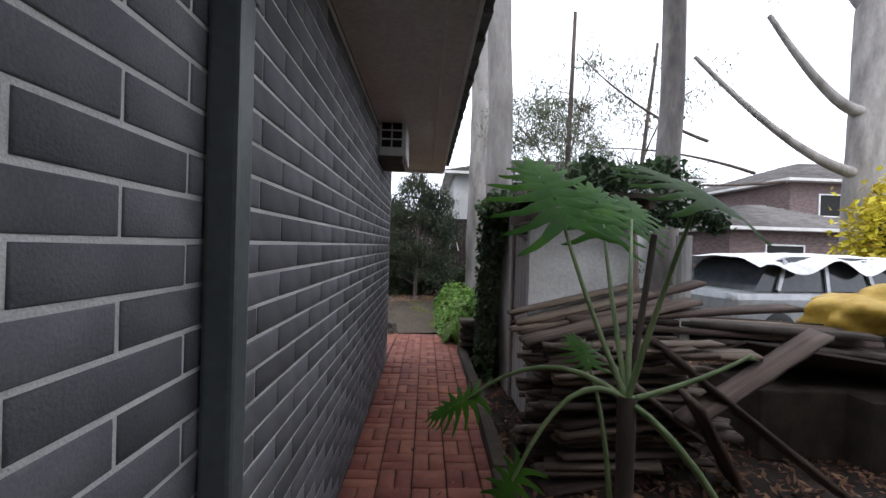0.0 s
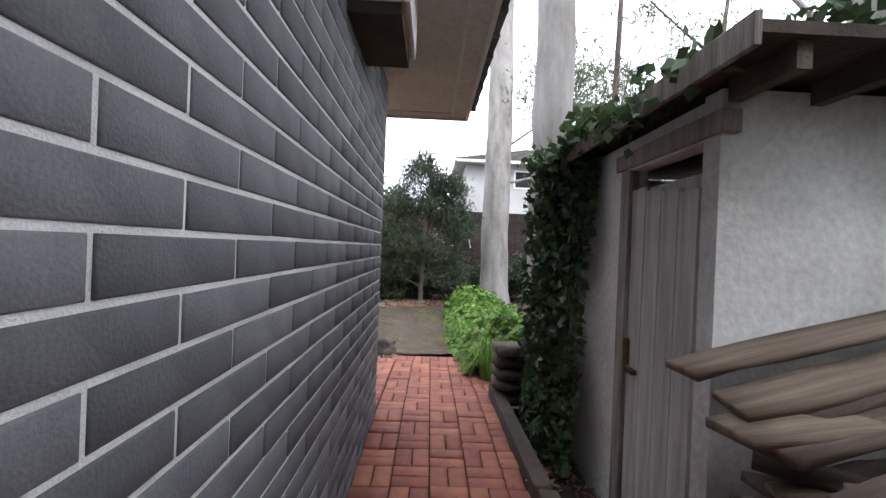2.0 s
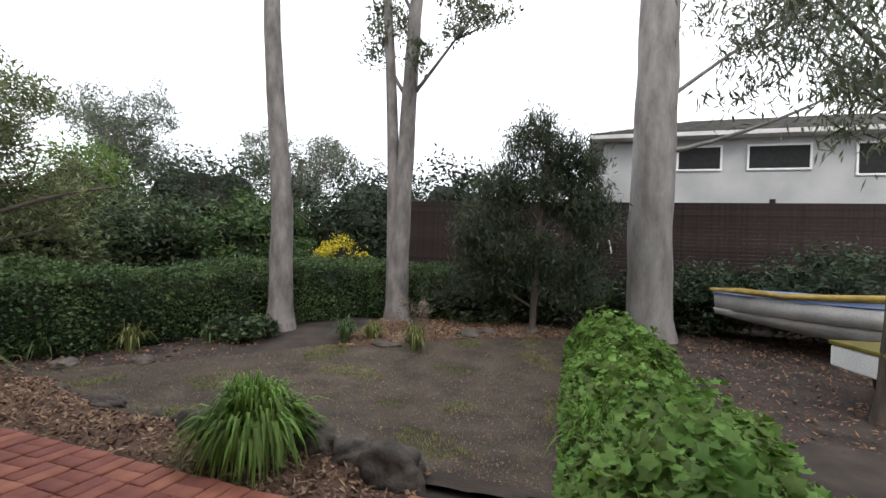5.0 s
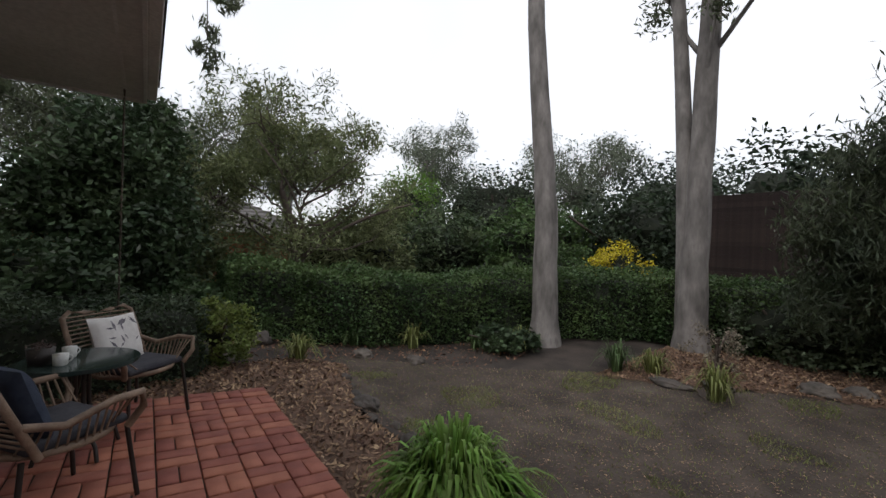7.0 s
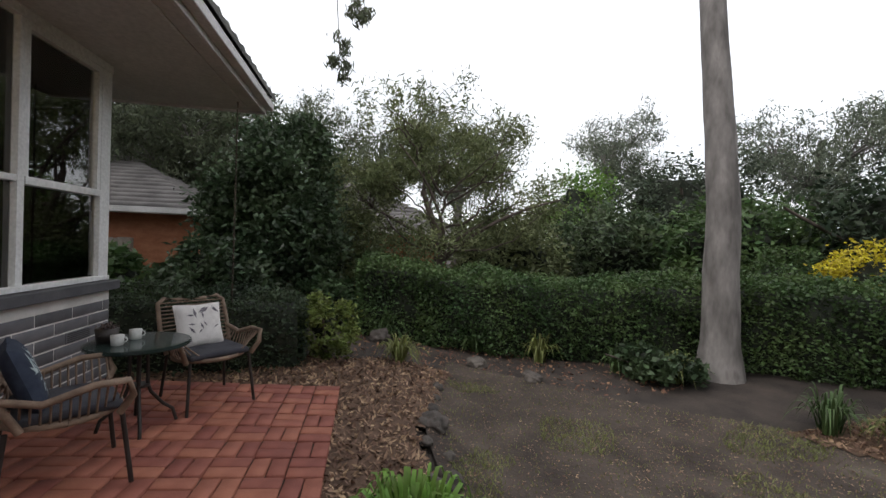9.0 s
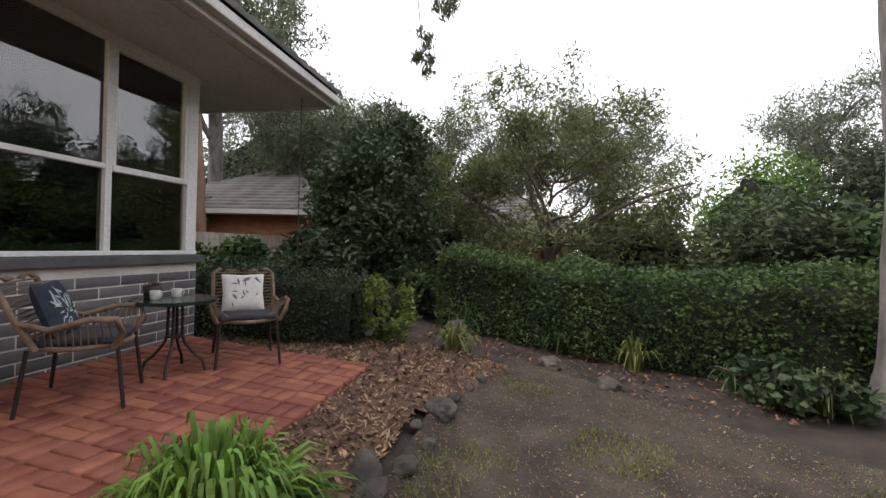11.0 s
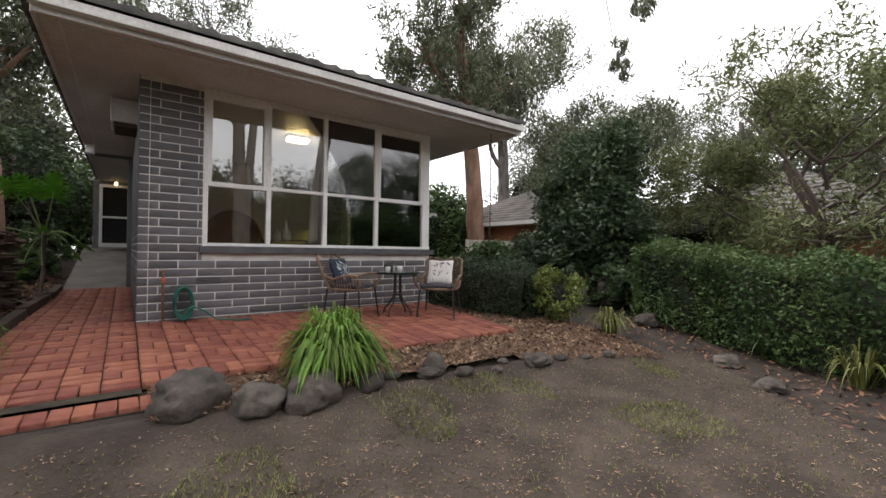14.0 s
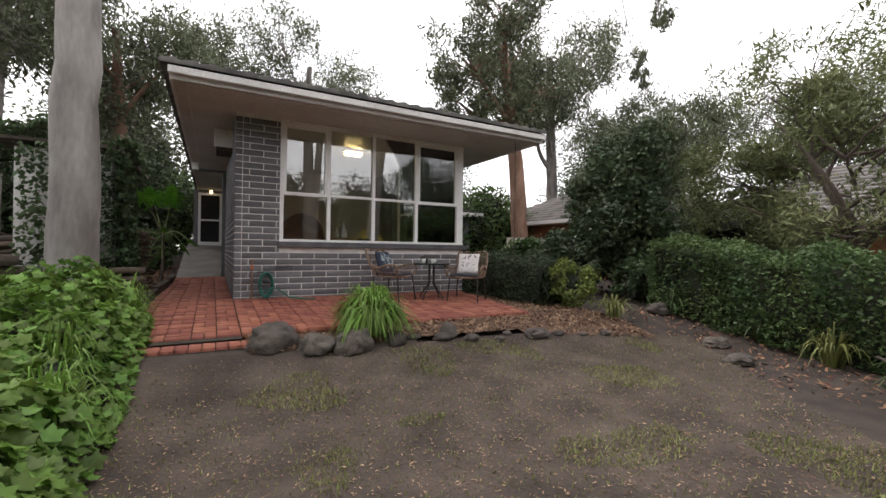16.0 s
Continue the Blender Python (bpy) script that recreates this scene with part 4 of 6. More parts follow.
for k, (x, y, z, top) in enumerate(((-7.9, 8.2, 4.2, 9.0), (-8.15, 8.5, 5.1, 9.2))):
    tube("twig", bezier((x + 0.8, y - 0.5, top), (x + 0.5, y, z + 1.2), (x, y, z), 14), np.linspace(0.016, 0.005, 14), BARK_DARK, hang, 5)
    _, lp = clumps((x, y, z + 0.2), (0.16, 0.2, 0.48), 12, 34, 0.05)
    tagged(link("leaves", array_mesh("leaves", *leaf_arrays(lp, 0.15, 0.028, droop=1.4)), GUM_LEAF, hang), kind="stuff")

for x, y, h in ((0.75, -0.6, 0.7), (1.1, 0.5, 0.6), (0.8, -2.0, 1.0)):
    shrub("shrub", "low leafy shrub along the side path", (x, y), (0.45, 0.5, h), HEDGE, (0.11, 0.05), 1300, group="shrubs along the side path")
# ---- shed ----
shed = tagged(new("shed"), "small old white rendered shed with a weathered plank door", "shed")
SX, SY0, SY1, SZ = 0.56, 4.33, 6.3, 2.02
D0, D1, DZ = 4.42, 5.06, 1.86
bm = box(SX, SX + 0.1, SY0 + 0.004, D0, -0.2, SZ)
join_box(bm, SX, SX + 0.1, D1, SY1, -0.2, SZ)
join_box(bm, SX, SX + 0.1, D0, D1, DZ, SZ)
part("door_wall", bm, RENDER, shed)
part("front_wall", box(SX - 0.002, 1.55, SY0, SY0 + 0.1, -0.2, SZ + 0.02), RENDER, shed)
part("rear_wall", box(SX + 0.1, 1.55, SY1 - 0.1, SY1, -0.2, SZ), RENDER, shed)
part("side_wall", box(1.45, 1.55, SY0 + 0.1, SY1 - 0.1, -0.2, SZ), RENDER, shed)
part("lintel", box(SX - 0.02, SX + 0.06, D0 - 0.12, D1 + 0.14, DZ + 0.01, DZ + 0.1, 0.006), OLD_BOARD, shed)
part("door_post", box(SX - 0.01, SX + 0.05, D1 - 0.012, D1 + 0.085, -0.1, DZ + 0.005, 0.005), OLD_BOARD, shed)
part("roof", box(SX - 0.13, 1.75, SY0 - 0.33, SY1 + 0.15, SZ + 0.06, SZ + 0.1), TIMBER_DARK, shed)
for k in range(4):
    part("rafter", box(SX + 0.02 + k * 0.32, SX + 0.07 + k * 0.32, SY0 - 0.3, SY0, SZ - 0.03, SZ + 0.058), TIMBER_DARK, shed)
part("bargeboard", box(SX - 0.155, SX - 0.13, SY0 - 0.35, SY1 + 0.15, SZ + 0.01, SZ + 0.115, 0.004), OLD_BOARD, shed)
door = part("door", box(SX + 0.045, SX + 0.06, D0 + 0.05, D1 - 0.015, -0.06, DZ - 0.11), DOOR_WOOD, shed)
for k in range(4):
    w = (D1 - D0 - 0.08) / 4
    b = part("plank", box(0.0, 0.026, -w / 2 + 0.002, w / 2 - 0.002, 0, DZ - 0.05 - 0.022 * (3 - k), 0.004), DOOR_WOOD, door)
    b.matrix_basis = pose(SX + 0.012, D0 + 0.062 + (k + 0.5) * w, -0.06, 0.35 - 0.2 * k, 0, 0.4 * (k % 2))
part("hasp", box(SX - 0.006, SX + 0.012, D1 - 0.05, D1 + 0.02, 0.8, 0.94, 0.003), STEEL_OLD, door, "rusty iron hasp")
part("latch", box(SX - 0.02, SX + 0.012, D1 - 0.14, D1 - 0.06, 0.77, 0.795, 0.004), STEEL_OLD, door)
CABLE = [(1.56, SY0 - 0.012, -0.1), (1.555, SY0 - 0.012, 0.7), (1.56, SY0 - 0.012, 1.4), (1.54, SY0 - 0.012, 1.95)]
tube("corner_pipe", CABLE, 0.018, OLD_BOARD, shed, 8)

# ---- recessed porch beyond the side wall ----
CONCRETE = material("worn_concrete", (0.13, 0.12, 0.11), (0.2, 0.185, 0.17), scale=2, rough=0.9, bump=0.3, fine=40)
v = [(-2.2, 1.5, 0.0), (0.12, 1.5, 0.0), (0.12, 0.0, 0.2), (-2.2, 0.0, 0.2), (0.12, -3.0, 0.7), (-2.2, -3.0, 0.7), (0.12, -5.0, 0.9), (-2.2, -5.0, 0.9)]
tagged(link("concrete_path", array_mesh("concrete_path", v, [(0, 1, 2, 3), (3, 2, 4, 5), (5, 4, 6, 7)]), CONCRETE), "worn grey concrete path rising to the door", "path", kind="structure")
tagged(part("wall_porch", box(-2.3, -2.06, -4.2, 0.32, -0.2, TOP), BRICK_FAR), "dark grey brick wall of the recessed porch", "wall", kind="structure")
bm = box(-2.06, -0.96, -4.2, -4.02, 0, TOP)
join_box(bm, -0.2, -0.06, -4.2, -4.02, 0, TOP)
join_box(bm, -0.96, -0.2, -4.2, -4.02, 2.74, TOP)
tagged(part("wall_return", bm, BRICK_FAR), "dark grey brick wall around the porch door", "wall", kind="structure")
tagged(part("porch_soffit", box(-2.3, CX, -6, 0.3, TOP + 0.002, TOP + 0.03), SOFFIT), "beige porch soffit", "ceiling", kind="structure")
door_1 = tagged(new("door_1"), "white-framed screen door with a dark flyscreen", "door", kind="structure")
part("door_panel", box(-0.92, -0.24, -4.13, -4.11, 0.86, 2.68), DARK, door_1)
for a in ((-0.96, -0.88, 0.84, 2.74), (-0.28, -0.2, 0.84, 2.74), (-0.88, -0.28, 2.66, 2.74), (-0.88, -0.28, 1.72, 1.78), (-0.88, -0.28, 0.84, 0.96)):
    part("door_frame", box(a[0], a[1], -4.11, -4.0, a[2], a[3]), WHITE, door_1)
pl = tagged(new("porch_light"), "small glowing porch lamp under the soffit", "lamp")
bm = bmesh.new()
bmesh.ops.create_uvsphere(bm, u_segments=14, v_segments=8, radius=0.05, matrix=pose(-0.6, -3.7, 2.74))
part("globe", bm, glow_material("warm_bulb", (1.0, 0.75, 0.4), 6.0), pl)
part("base", box(-0.65, -0.55, -3.75, -3.65, 2.785, TOP, 0.01), WHITE, pl)
# White rainwater head near the downpipe elbow; it is no lamp.
rest = tagged(new("spotlight"), "small white rainwater head fixed under the eaves", "lamp")
part("housing", box(-0.34, -0.2, 1.55, 1.75, TOP - 0.2, TOP - 0.01, 0.02), WHITE, rest)

# rain chain at the eaves corner
rc = tagged(new("rain_chain"), "thin rusty rain chain hanging from the eaves corner", "rain chain")
for k in range(36):
    z = TOP - 0.05 - k * 0.08
    tube("chain_link", [(-5.62, 7.3, z), (-5.622, 7.302, z - 0.07)], [0.011, 0.007], TIMBER_DARK, rc, 6)

# air vents low in the end wall
for x in (-1.68, -4.62):
    vent = tagged(new("air_vent"), "terracotta-grey slotted air vent set in the brick wall", "vent", "wall vents")
    vent.location = (x, CY, 0.45)
    part("frame", box(-0.15, 0.15, -0.02, 0.005, -0.045, 0.045, 0.004), BRICK_FAR, vent)
    for k in range(5):
        part("slot", box(-0.135, 0.135, 0.003, 0.009, -0.034 + k * 0.016, -0.028 + k * 0.016), DARK, vent)

# tap with coiled hose
HOSE = material("green_hose", (0.012, 0.11, 0.085), (0.02, 0.16, 0.12), scale=6, rough=0.45, bump=0.05)
COPPER = material("dull_copper", (0.2, 0.11, 0.07), (0.28, 0.16, 0.11), rough=0.5, metal=0.6)
tap = tagged(new("garden_tap"), "copper garden tap with a red-orange fitting", "tap")
tube("riser", [(-1.2, CY + 0.05, -0.02), (-1.2, CY + 0.05, 0.5)], 0.014, COPPER, tap, 8)
tube("spout", bezier((-1.2, CY + 0.05, 0.5), (-1.2, CY + 0.06, 0.6), (-1.2, CY + 0.12, 0.5), 6), 0.013, COPPER, tap, 8)
tube("handle", [(-1.24, CY + 0.06, 0.58), (-1.16, CY + 0.06, 0.58)], 0.01, COPPER, tap, 6)
part("connector", box(-1.218, -1.182, CY + 0.1, CY + 0.14, 0.44, 0.5, 0.008), material("orange_plastic", (0.5, 0.1, 0.04), (0.6, 0.14, 0.06), rough=0.4), tap)
hose = tagged(new("garden_hose"), "coiled green garden hose on a wall holder", "hose")
for k in range(9):
    a = np.linspace(0, 2 * np.pi, 22)
    r = 0.115 + 0.008 * (k % 3)
    tube("coil", np.stack([-1.4 + np.sin(a) * r * 0.75, np.full(22, CY + 0.045 + 0.02 * k), 0.2 + np.cos(a) * r * 1.45], 1), 0.011, HOSE, hose, 6)
tube("holder", [(-1.52, CY + 0.03, 0.39), (-1.4, CY + 0.12, 0.4), (-1.28, CY + 0.03, 0.39)], 0.014, DOWNPIPE, hose, 6)
tube("loose_end", [(-1.36, CY + 0.2, 0.1), (-1.5, CY + 0.24, 0.16), (-1.62, CY + 0.26, 0.1), (-1.72, CY + 0.3, 0.01), (-1.95, CY + 0.36, -0.015), (-2.1, CY + 0.35, -0.018)], 0.011, HOSE, hose, 6)

# ---- patio furniture ----
RATTAN = material("brown_rattan", (0.15, 0.1, 0.07), (0.25, 0.175, 0.125), scale=14, rough=0.6, bump=0.4, fine=120)
STEEL = material("dark_brown_steel", (0.025, 0.02, 0.018), (0.045, 0.038, 0.035), rough=0.45, metal=0.3)
CUSHION = material("charcoal_cushion", (0.035, 0.035, 0.045), (0.06, 0.06, 0.07), scale=10, rough=0.95, bump=0.4, fine=200)


def chair(label, m):
    """A rattan armchair: tube frame with woven strands; its front is towards +y."""
    root = tagged(new("armchair"), label, "chair", "patio chairs")
    W, D, S = 0.27, 0.25, 0.40
    for sx, sy in ((-1, -1), (1, -1), (1, 1), (-1, 1)):
        tube("leg", [(sx * W * 0.98, sy * D * 1.08, 0.0), (sx * W * 0.86, sy * D * 0.9, S)], 0.0125, STEEL, root, 8)
    seat = tube("seat_rim", [(math.cos(a) * W * (1 if abs(math.cos(a)) < 0.8 else 0.98), math.sin(a) * D, S) for a in np.linspace(0, 2 * math.pi, 29)], 0.017, RATTAN, root, 8)
    strands = [tube_arrays([(x, -D * math.sqrt(max(0, 1 - (x / W) ** 2)), S), (x, D * math.sqrt(max(0, 1 - (x / W) ** 2)), S)], [0.006, 0.006], 5) for x in np.linspace(-W * 0.9, W * 0.9, 22)]
    tagged(link("seat_weave", array_mesh("seat_weave", *merge(strands)), RATTAN, root), kind="stuff")
    hoop = [(-W * 0.95, -D * 0.7, S), (-W * 1.02, -D * 1.1, S + 0.2), (-W * 1.0, -D * 1.45, S + 0.4), (-W * 0.8, -D * 1.52, S + 0.44), (-W * 0.4, -D * 1.5, S + 0.425), (0, -D * 1.48, S + 0.42), (W * 0.4, -D * 1.5, S + 0.425), (W * 0.8, -D * 1.52, S + 0.44), (W * 1.0, -D * 1.45, S + 0.4), (W * 1.02, -D * 1.1, S + 0.2), (W * 0.95, -D * 0.7, S)]
    tube("back_hoop", hoop, 0.019, RATTAN, root, 8)
    strands = []
    for k in range(12):
        z = S + 0.06 + k * 0.031
        f = (z - S) / 0.44
        strands.append(tube_arrays(bezier((-W * 1.0, -D * (0.75 + 0.72 * f), z), (0, -D * (1.0 + 0.62 * f), z), (W * 1.0, -D * (0.75 + 0.72 * f), z), 8), [0.0065] * 8, 5))
    tagged(link("back_weave", array_mesh("back_weave", *merge(strands)), RATTAN, root), kind="stuff")
    for s in (-1, 1):
        arm = [(s * W * 1.01, -D * 1.0, S + 0.17), (s * W * 1.12, -D * 0.4, S + 0.13), (s * W * 1.2, D * 0.4, S + 0.19), (s * W * 1.2, D * 0.95, S + 0.19), (s * W * 1.12, D * 1.05, S + 0.1), (s * W * 0.95, D * 0.85, S)]
        tube("arm", arm, 0.02, RATTAN, root, 8)
        weave = []
        for k in range(13):
            u = k / 12
            y = -D * 0.85 + u * D * 1.75
            top = S + 0.13 + 0.06 * u
            weave.append(tube_arrays([(s * W * (1.03 + 0.17 * u), y, top), (s * W * math.sqrt(max(0.05, 1 - min(1, abs(y / D)) ** 2)) * 0.97, y, S)], [0.006, 0.006], 5))
        tagged(link("arm_weave", array_mesh("arm_weave", *merge(weave)), RATTAN, root), kind="stuff")
    bm = bmesh.new()
    bmesh.ops.create_cube(bm, size=1.0, matrix=Matrix.LocRotScale((0, 0.01, S + 0.035), None, (W * 1.75, D * 1.8, 0.05)))
    bmesh.ops.bevel(bm, geom=bm.edges[:], offset=0.022, segments=3, affect="EDGES", profile=0.5)
    part("seat_cushion", bm, CUSHION, root, "charcoal fabric seat cushion", True)
    root.matrix_basis = m
    return root


def pillow(label, m, base, print_mats):
    """A square scatter cushion with a printed leaf pattern."""
    root = tagged(new("scatter_cushion"), label, "cushion", "scatter cushions")
    n = 14
    verts, faces = [], []
    for side in (1, -1):
        for i in range(n + 1):
            for j in range(n + 1):
                u, w = i / n * 2 - 1, j / n * 2 - 1
                puff = 0.06 * (max(0, (1 - u ** 4) * (1 - w ** 4))) ** 0.6
                pinch = 1 - 0.07 * (1 - abs(u * w)) * (abs(u) > 0.99 or abs(w) > 0.99)
                verts.append((u * 0.19 * pinch, side * puff, w * 0.19 * pinch))
    k = (n + 1) ** 2
    for s in (0, 1):
        for i in range(n):
            for j in range(n):
                q = [s * k + i * (n + 1) + j, s * k + (i + 1) * (n + 1) + j, s * k + (i + 1) * (n + 1) + j + 1, s * k + i * (n + 1) + j + 1]
                faces.append(q if s else q[::-1])
    link("cover", array_mesh("cover", verts, faces, True), base, root)
    for c, mat, count, seed in print_mats:
        r = np.random.default_rng(seed)
        out = []
        for _ in range(count):
            cx, cz, a, ln = r.uniform(-0.13, 0.13), r.uniform(-0.13, 0.13), r.uniform(0, 6.28), r.uniform(0.05, 0.1)
            d, p = np.array([math.cos(a), math.sin(a)]), np.array([-math.sin(a), math.cos(a)])
            pts = [(cx, cz) - d * ln / 2, (cx, cz) + p * ln * 0.13, (cx, cz) + d * ln / 2, (cx, cz) - p * ln * 0.13]
            v = []
            for x, z in pts:
                x, z = max(-0.16, min(0.16, x)), max(-0.16, min(0.16, z))
                v.append((x, 0.06 * ((1 - (x / 0.19) ** 4) * (1 - (z / 0.19) ** 4)) ** 0.6 + 0.002, z))
            out.append((np.array(v), np.array([(3, 2, 1, 0)])))
        tagged(link("leaf_print", array_mesh("leaf_print", *merge(out)), mat, root, c), kind="stuff")
    root.matrix_basis = m
    return root


PZ = lambda y: -0.012 - 0.062 * (y - 6.4)
M1 = pose(-3.27, 7.13, PZ(7.13), 0, 0, 36)
M2 = pose(-4.49, 7.455, PZ(7.46), 0, 0, -48)
chair("brown rattan armchair with charcoal cushion, back to the wall", M1)
chair("brown rattan armchair with charcoal cushion facing the lawn", M2)
CREAM = material("cream_linen", (0.62, 0.59, 0.57), (0.72, 0.69, 0.67), scale=20, rough=0.95, bump=0.3, fine=300)
NAVY = material("navy_linen", (0.02, 0.028, 0.05), (0.035, 0.045, 0.07), scale=20, rough=0.95, bump=0.3, fine=300)
PRINT = material("pale_teal_print", (0.3, 0.38, 0.4), (0.55, 0.6, 0.6), scale=20, rough=0.95)
PLUM = material("grey_plum_print", (0.1, 0.09, 0.11), (0.2, 0.18, 0.2), scale=20, rough=0.95)
pillow("navy scatter cushion with pale leaf print leaning in a chair", M1 @ pose(0.02, -0.16, 0.62, 20, 0, 0), NAVY, (("pale leaf print", PRINT, 34, 3),))
pillow("cream scatter cushion with grey leaf print leaning in a chair", M2 @ pose(0.02, -0.15, 0.62, 20, 0, 0), CREAM, (("grey leaf print", PLUM, 14, 5),))

table = tagged(new("round_table"), "small round dark metal patio table with glass top", "table")
table.location = (-3.95, 7.18, PZ(7.18))
TT = 0.6
bm = bmesh.new()
bmesh.ops.create_cone(bm, cap_ends=True, segments=48, radius1=0.32, radius2=0.32, depth=0.028, matrix=pose(0, 0, TT))
bmesh.ops.bevel(bm, geom=[e for e in bm.edges if len(e.link_faces) == 2 and e.calc_face_angle(0) > 0.8], offset=0.008, segments=2, affect="EDGES")
part("tabletop", bm, material("dark_green_glass", (0.02, 0.032, 0.03), (0.035, 0.05, 0.046), rough=0.12, bump=0), table, "dark speckled glass top")
bm = bmesh.new()
bmesh.ops.create_cone(bm, cap_ends=True, segments=24, radius1=0.07, radius2=0.07, depth=0.015, matrix=pose(0, 0, 0.3))
part("collar", bm, STEEL, table)
for k in range(4):
    a = k * math.pi / 2 + 0.5
    c, s = math.cos(a), math.sin(a)
    tube("leg", [(c * 0.05, s * 0.05, TT - 0.012), (c * 0.055, s * 0.055, 0.3), (c * 0.075, s * 0.075, 0.24), (c * 0.15, s * 0.15, 0.14), (c * 0.21, s * 0.21, 0.09), (c * 0.235, s * 0.235, 0.0)], 0.012, STEEL, table, 8)
CHINA = material("grey_white_china", (0.5, 0.5, 0.48), (0.6, 0.6, 0.58), rough=0.35, bump=0)


def mug(x, y, turn):
    root = tagged(new("mug"), "pale grey ceramic mug on the patio table", "mug", "mugs")
    z = table.location.z + TT + 0.014
    root.matrix_basis = pose(x, y, z, 0, 0, turn)
    tube("cup", [(0, 0, 0), (0, 0, 0.004), (0, 0, 0.07), (0, 0, 0.071), (0, 0, 0.012)], [0.03, 0.036, 0.04, 0.036, 0.03], CHINA, root, 20)
    tube("handle", bezier((0.038, 0, 0.058), (0.075, 0, 0.04), (0.037, 0, 0.016), 8), 0.005, CHINA, root, 6)


mug(-3.83, 7.1, 100)
mug(-4.02, 7.12, 120)
pot = tagged(new("potted_plant"), "small dark pot with low heather plant on the table", "plant")
pot.location = (-3.9, 7.0, table.location.z + TT + 0.014)
tube("pot", [(0, 0, 0), (0, 0, 0.002), (0, 0, 0.1), (0, 0, 0.101), (0, 0, 0.08)], [0.01, 0.06, 0.07, 0.063, 0.06], STEEL, pot, 20)
_, lp = clumps((0, 0, 0.1), (0.05, 0.05, 0.03), 20, 12, 0.012)
tagged(link("foliage", array_mesh("foliage", *leaf_arrays(lp, 0.03, 0.01)), leaf_material("heather", (0.1, 0.07, 0.07), (0.16, 0.12, 0.1)), pot), kind="stuff")

# ---- rocks along the bed ----
def rock(x, y, sx, sy, sz, seed):
    bm = bmesh.new()
    bmesh.ops.create_icosphere(bm, subdivisions=4 if sx > 0.12 else 3, radius=1.0)
    for v in bm.verts:
        p = v.co.copy()
        k = 1.0 + 0.3 * noise.noise(p * 1.3 + Vector((seed, 0, 0))) + 0.16 * noise.noise(p * 3.1 + Vector((0, seed, 0))) - 0.16 * abs(noise.noise(p * 5.5 + Vector((0, 0, seed)))) + 0.07 * noise.noise(p * 14 + Vector((seed, 0, seed)))
        v.co = Vector((p.x * sx * k, p.y * sy * k, max(-0.3, p.z) * sz * k))
    ob = tagged(part("rock", bm, STONE, smooth=True), "weathered dark basalt rock edging the bed", "rock", "edging rocks")
    ob.location = (x, y, float(ground_z(x, y)) + sz * 0.18)


for k, a in enumerate(((-1.18, 9.06, 0.27, 0.2, 0.24), (-1.58, 9.24, 0.2, 0.17, 0.17), (-1.95, 9.3, 0.22, 0.18, 0.2), (-2.45, 9.28, 0.13, 0.11, 0.14), (-3.13, 9.2, 0.13, 0.1, 0.15), (-4.35, 9.4, 0.2, 0.13, 0.1), (-7.4, 9.0, 0.26, 0.18, 0.16), (-5.95, 11.0, 0.2, 0.14, 0.1), (-6.6, 10.4, 0.22, 0.16, 0.1), (-3.2, 13.35, 0.3, 0.16, 0.07), (-2.75, 13.65, 0.2, 0.14, 0.07), (-1.9, 14.3, 0.24, 0.16, 0.13), (-1.6, 14.7, 0.18, 0.14, 0.1), (-0.8, 15.2, 0.2, 0.15, 0.12))):
    rock(a[0], a[1], a[2] * 0.92, a[3] * 0.92, a[4] * 0.9, k * 3.1)
rs = np.random.default_rng(21)
for k in range(9):
    x = -2.7 - k * 0.33 + rs.normal() * 0.03
    size = rs.uniform(0.04, 0.09)
    rock(x, 9.24 + 0.1 * math.sin(x * 1.3) + max(0.0, -x - 4.2) * 0.35 + rs.normal() * 0.05, size * 1.4, size, size * rs.uniform(0.6, 1.0), 60 + k * 1.7)

# ---- path edge and wood pile ----
edge = tagged(new("timber_edging"), "old dark sleeper edging beside the brick path", "edging")
for k in range(3):
    b = part("sleeper", box(-0.055, 0.055, -0.9, 0.9, -0.1, 0.13, 0.015), TIMBER_DARK, edge)
    b.matrix_basis = pose(0.14 + 0.01 * k, 2.3 + 1.86 * k, -0.02 - 0.02 * k, 0, (-2, 3, 1)[k], (1.5, -1, 0.5)[k])


def plank(m, ln, wd, th, seed, mat=TIMBER):
    """A split, weathered board: uneven ends and edges."""
    r = np.random.default_rng(seed)
    n = 9
    xs = np.linspace(-ln / 2, ln / 2, n)
    v = []
    for k, x in enumerate(xs):
        w = wd / 2 * (1 + r.normal() * 0.04)
        bow = 0.004 * math.sin(x * 2 + seed)
        dx = r.normal() * 0.008 if k in (0, n - 1) else 0
        for s, t in ((-1, -1), (1, -1), (1, 1), (-1, 1)):
            v.append((x + dx * s, s * w + r.normal() * 0.003, t * th / 2 + bow + r.normal() * 0.003))
    f = [(i * 4 + j, i * 4 + (j + 1) % 4, (i + 1) * 4 + (j + 1) % 4, (i + 1) * 4 + j) for i in range(n - 1) for j in range(4)] + [(3, 2, 1, 0), ((n - 1) * 4, (n - 1) * 4 + 1, (n - 1) * 4 + 2, (n - 1) * 4 + 3)]
    ob = tagged(link("plank", array_mesh("plank", v, f), mat), "weathered grey-brown timber board on the wood pile", "plank", "wood pile boards")
    ob.matrix_basis = m
    return ob


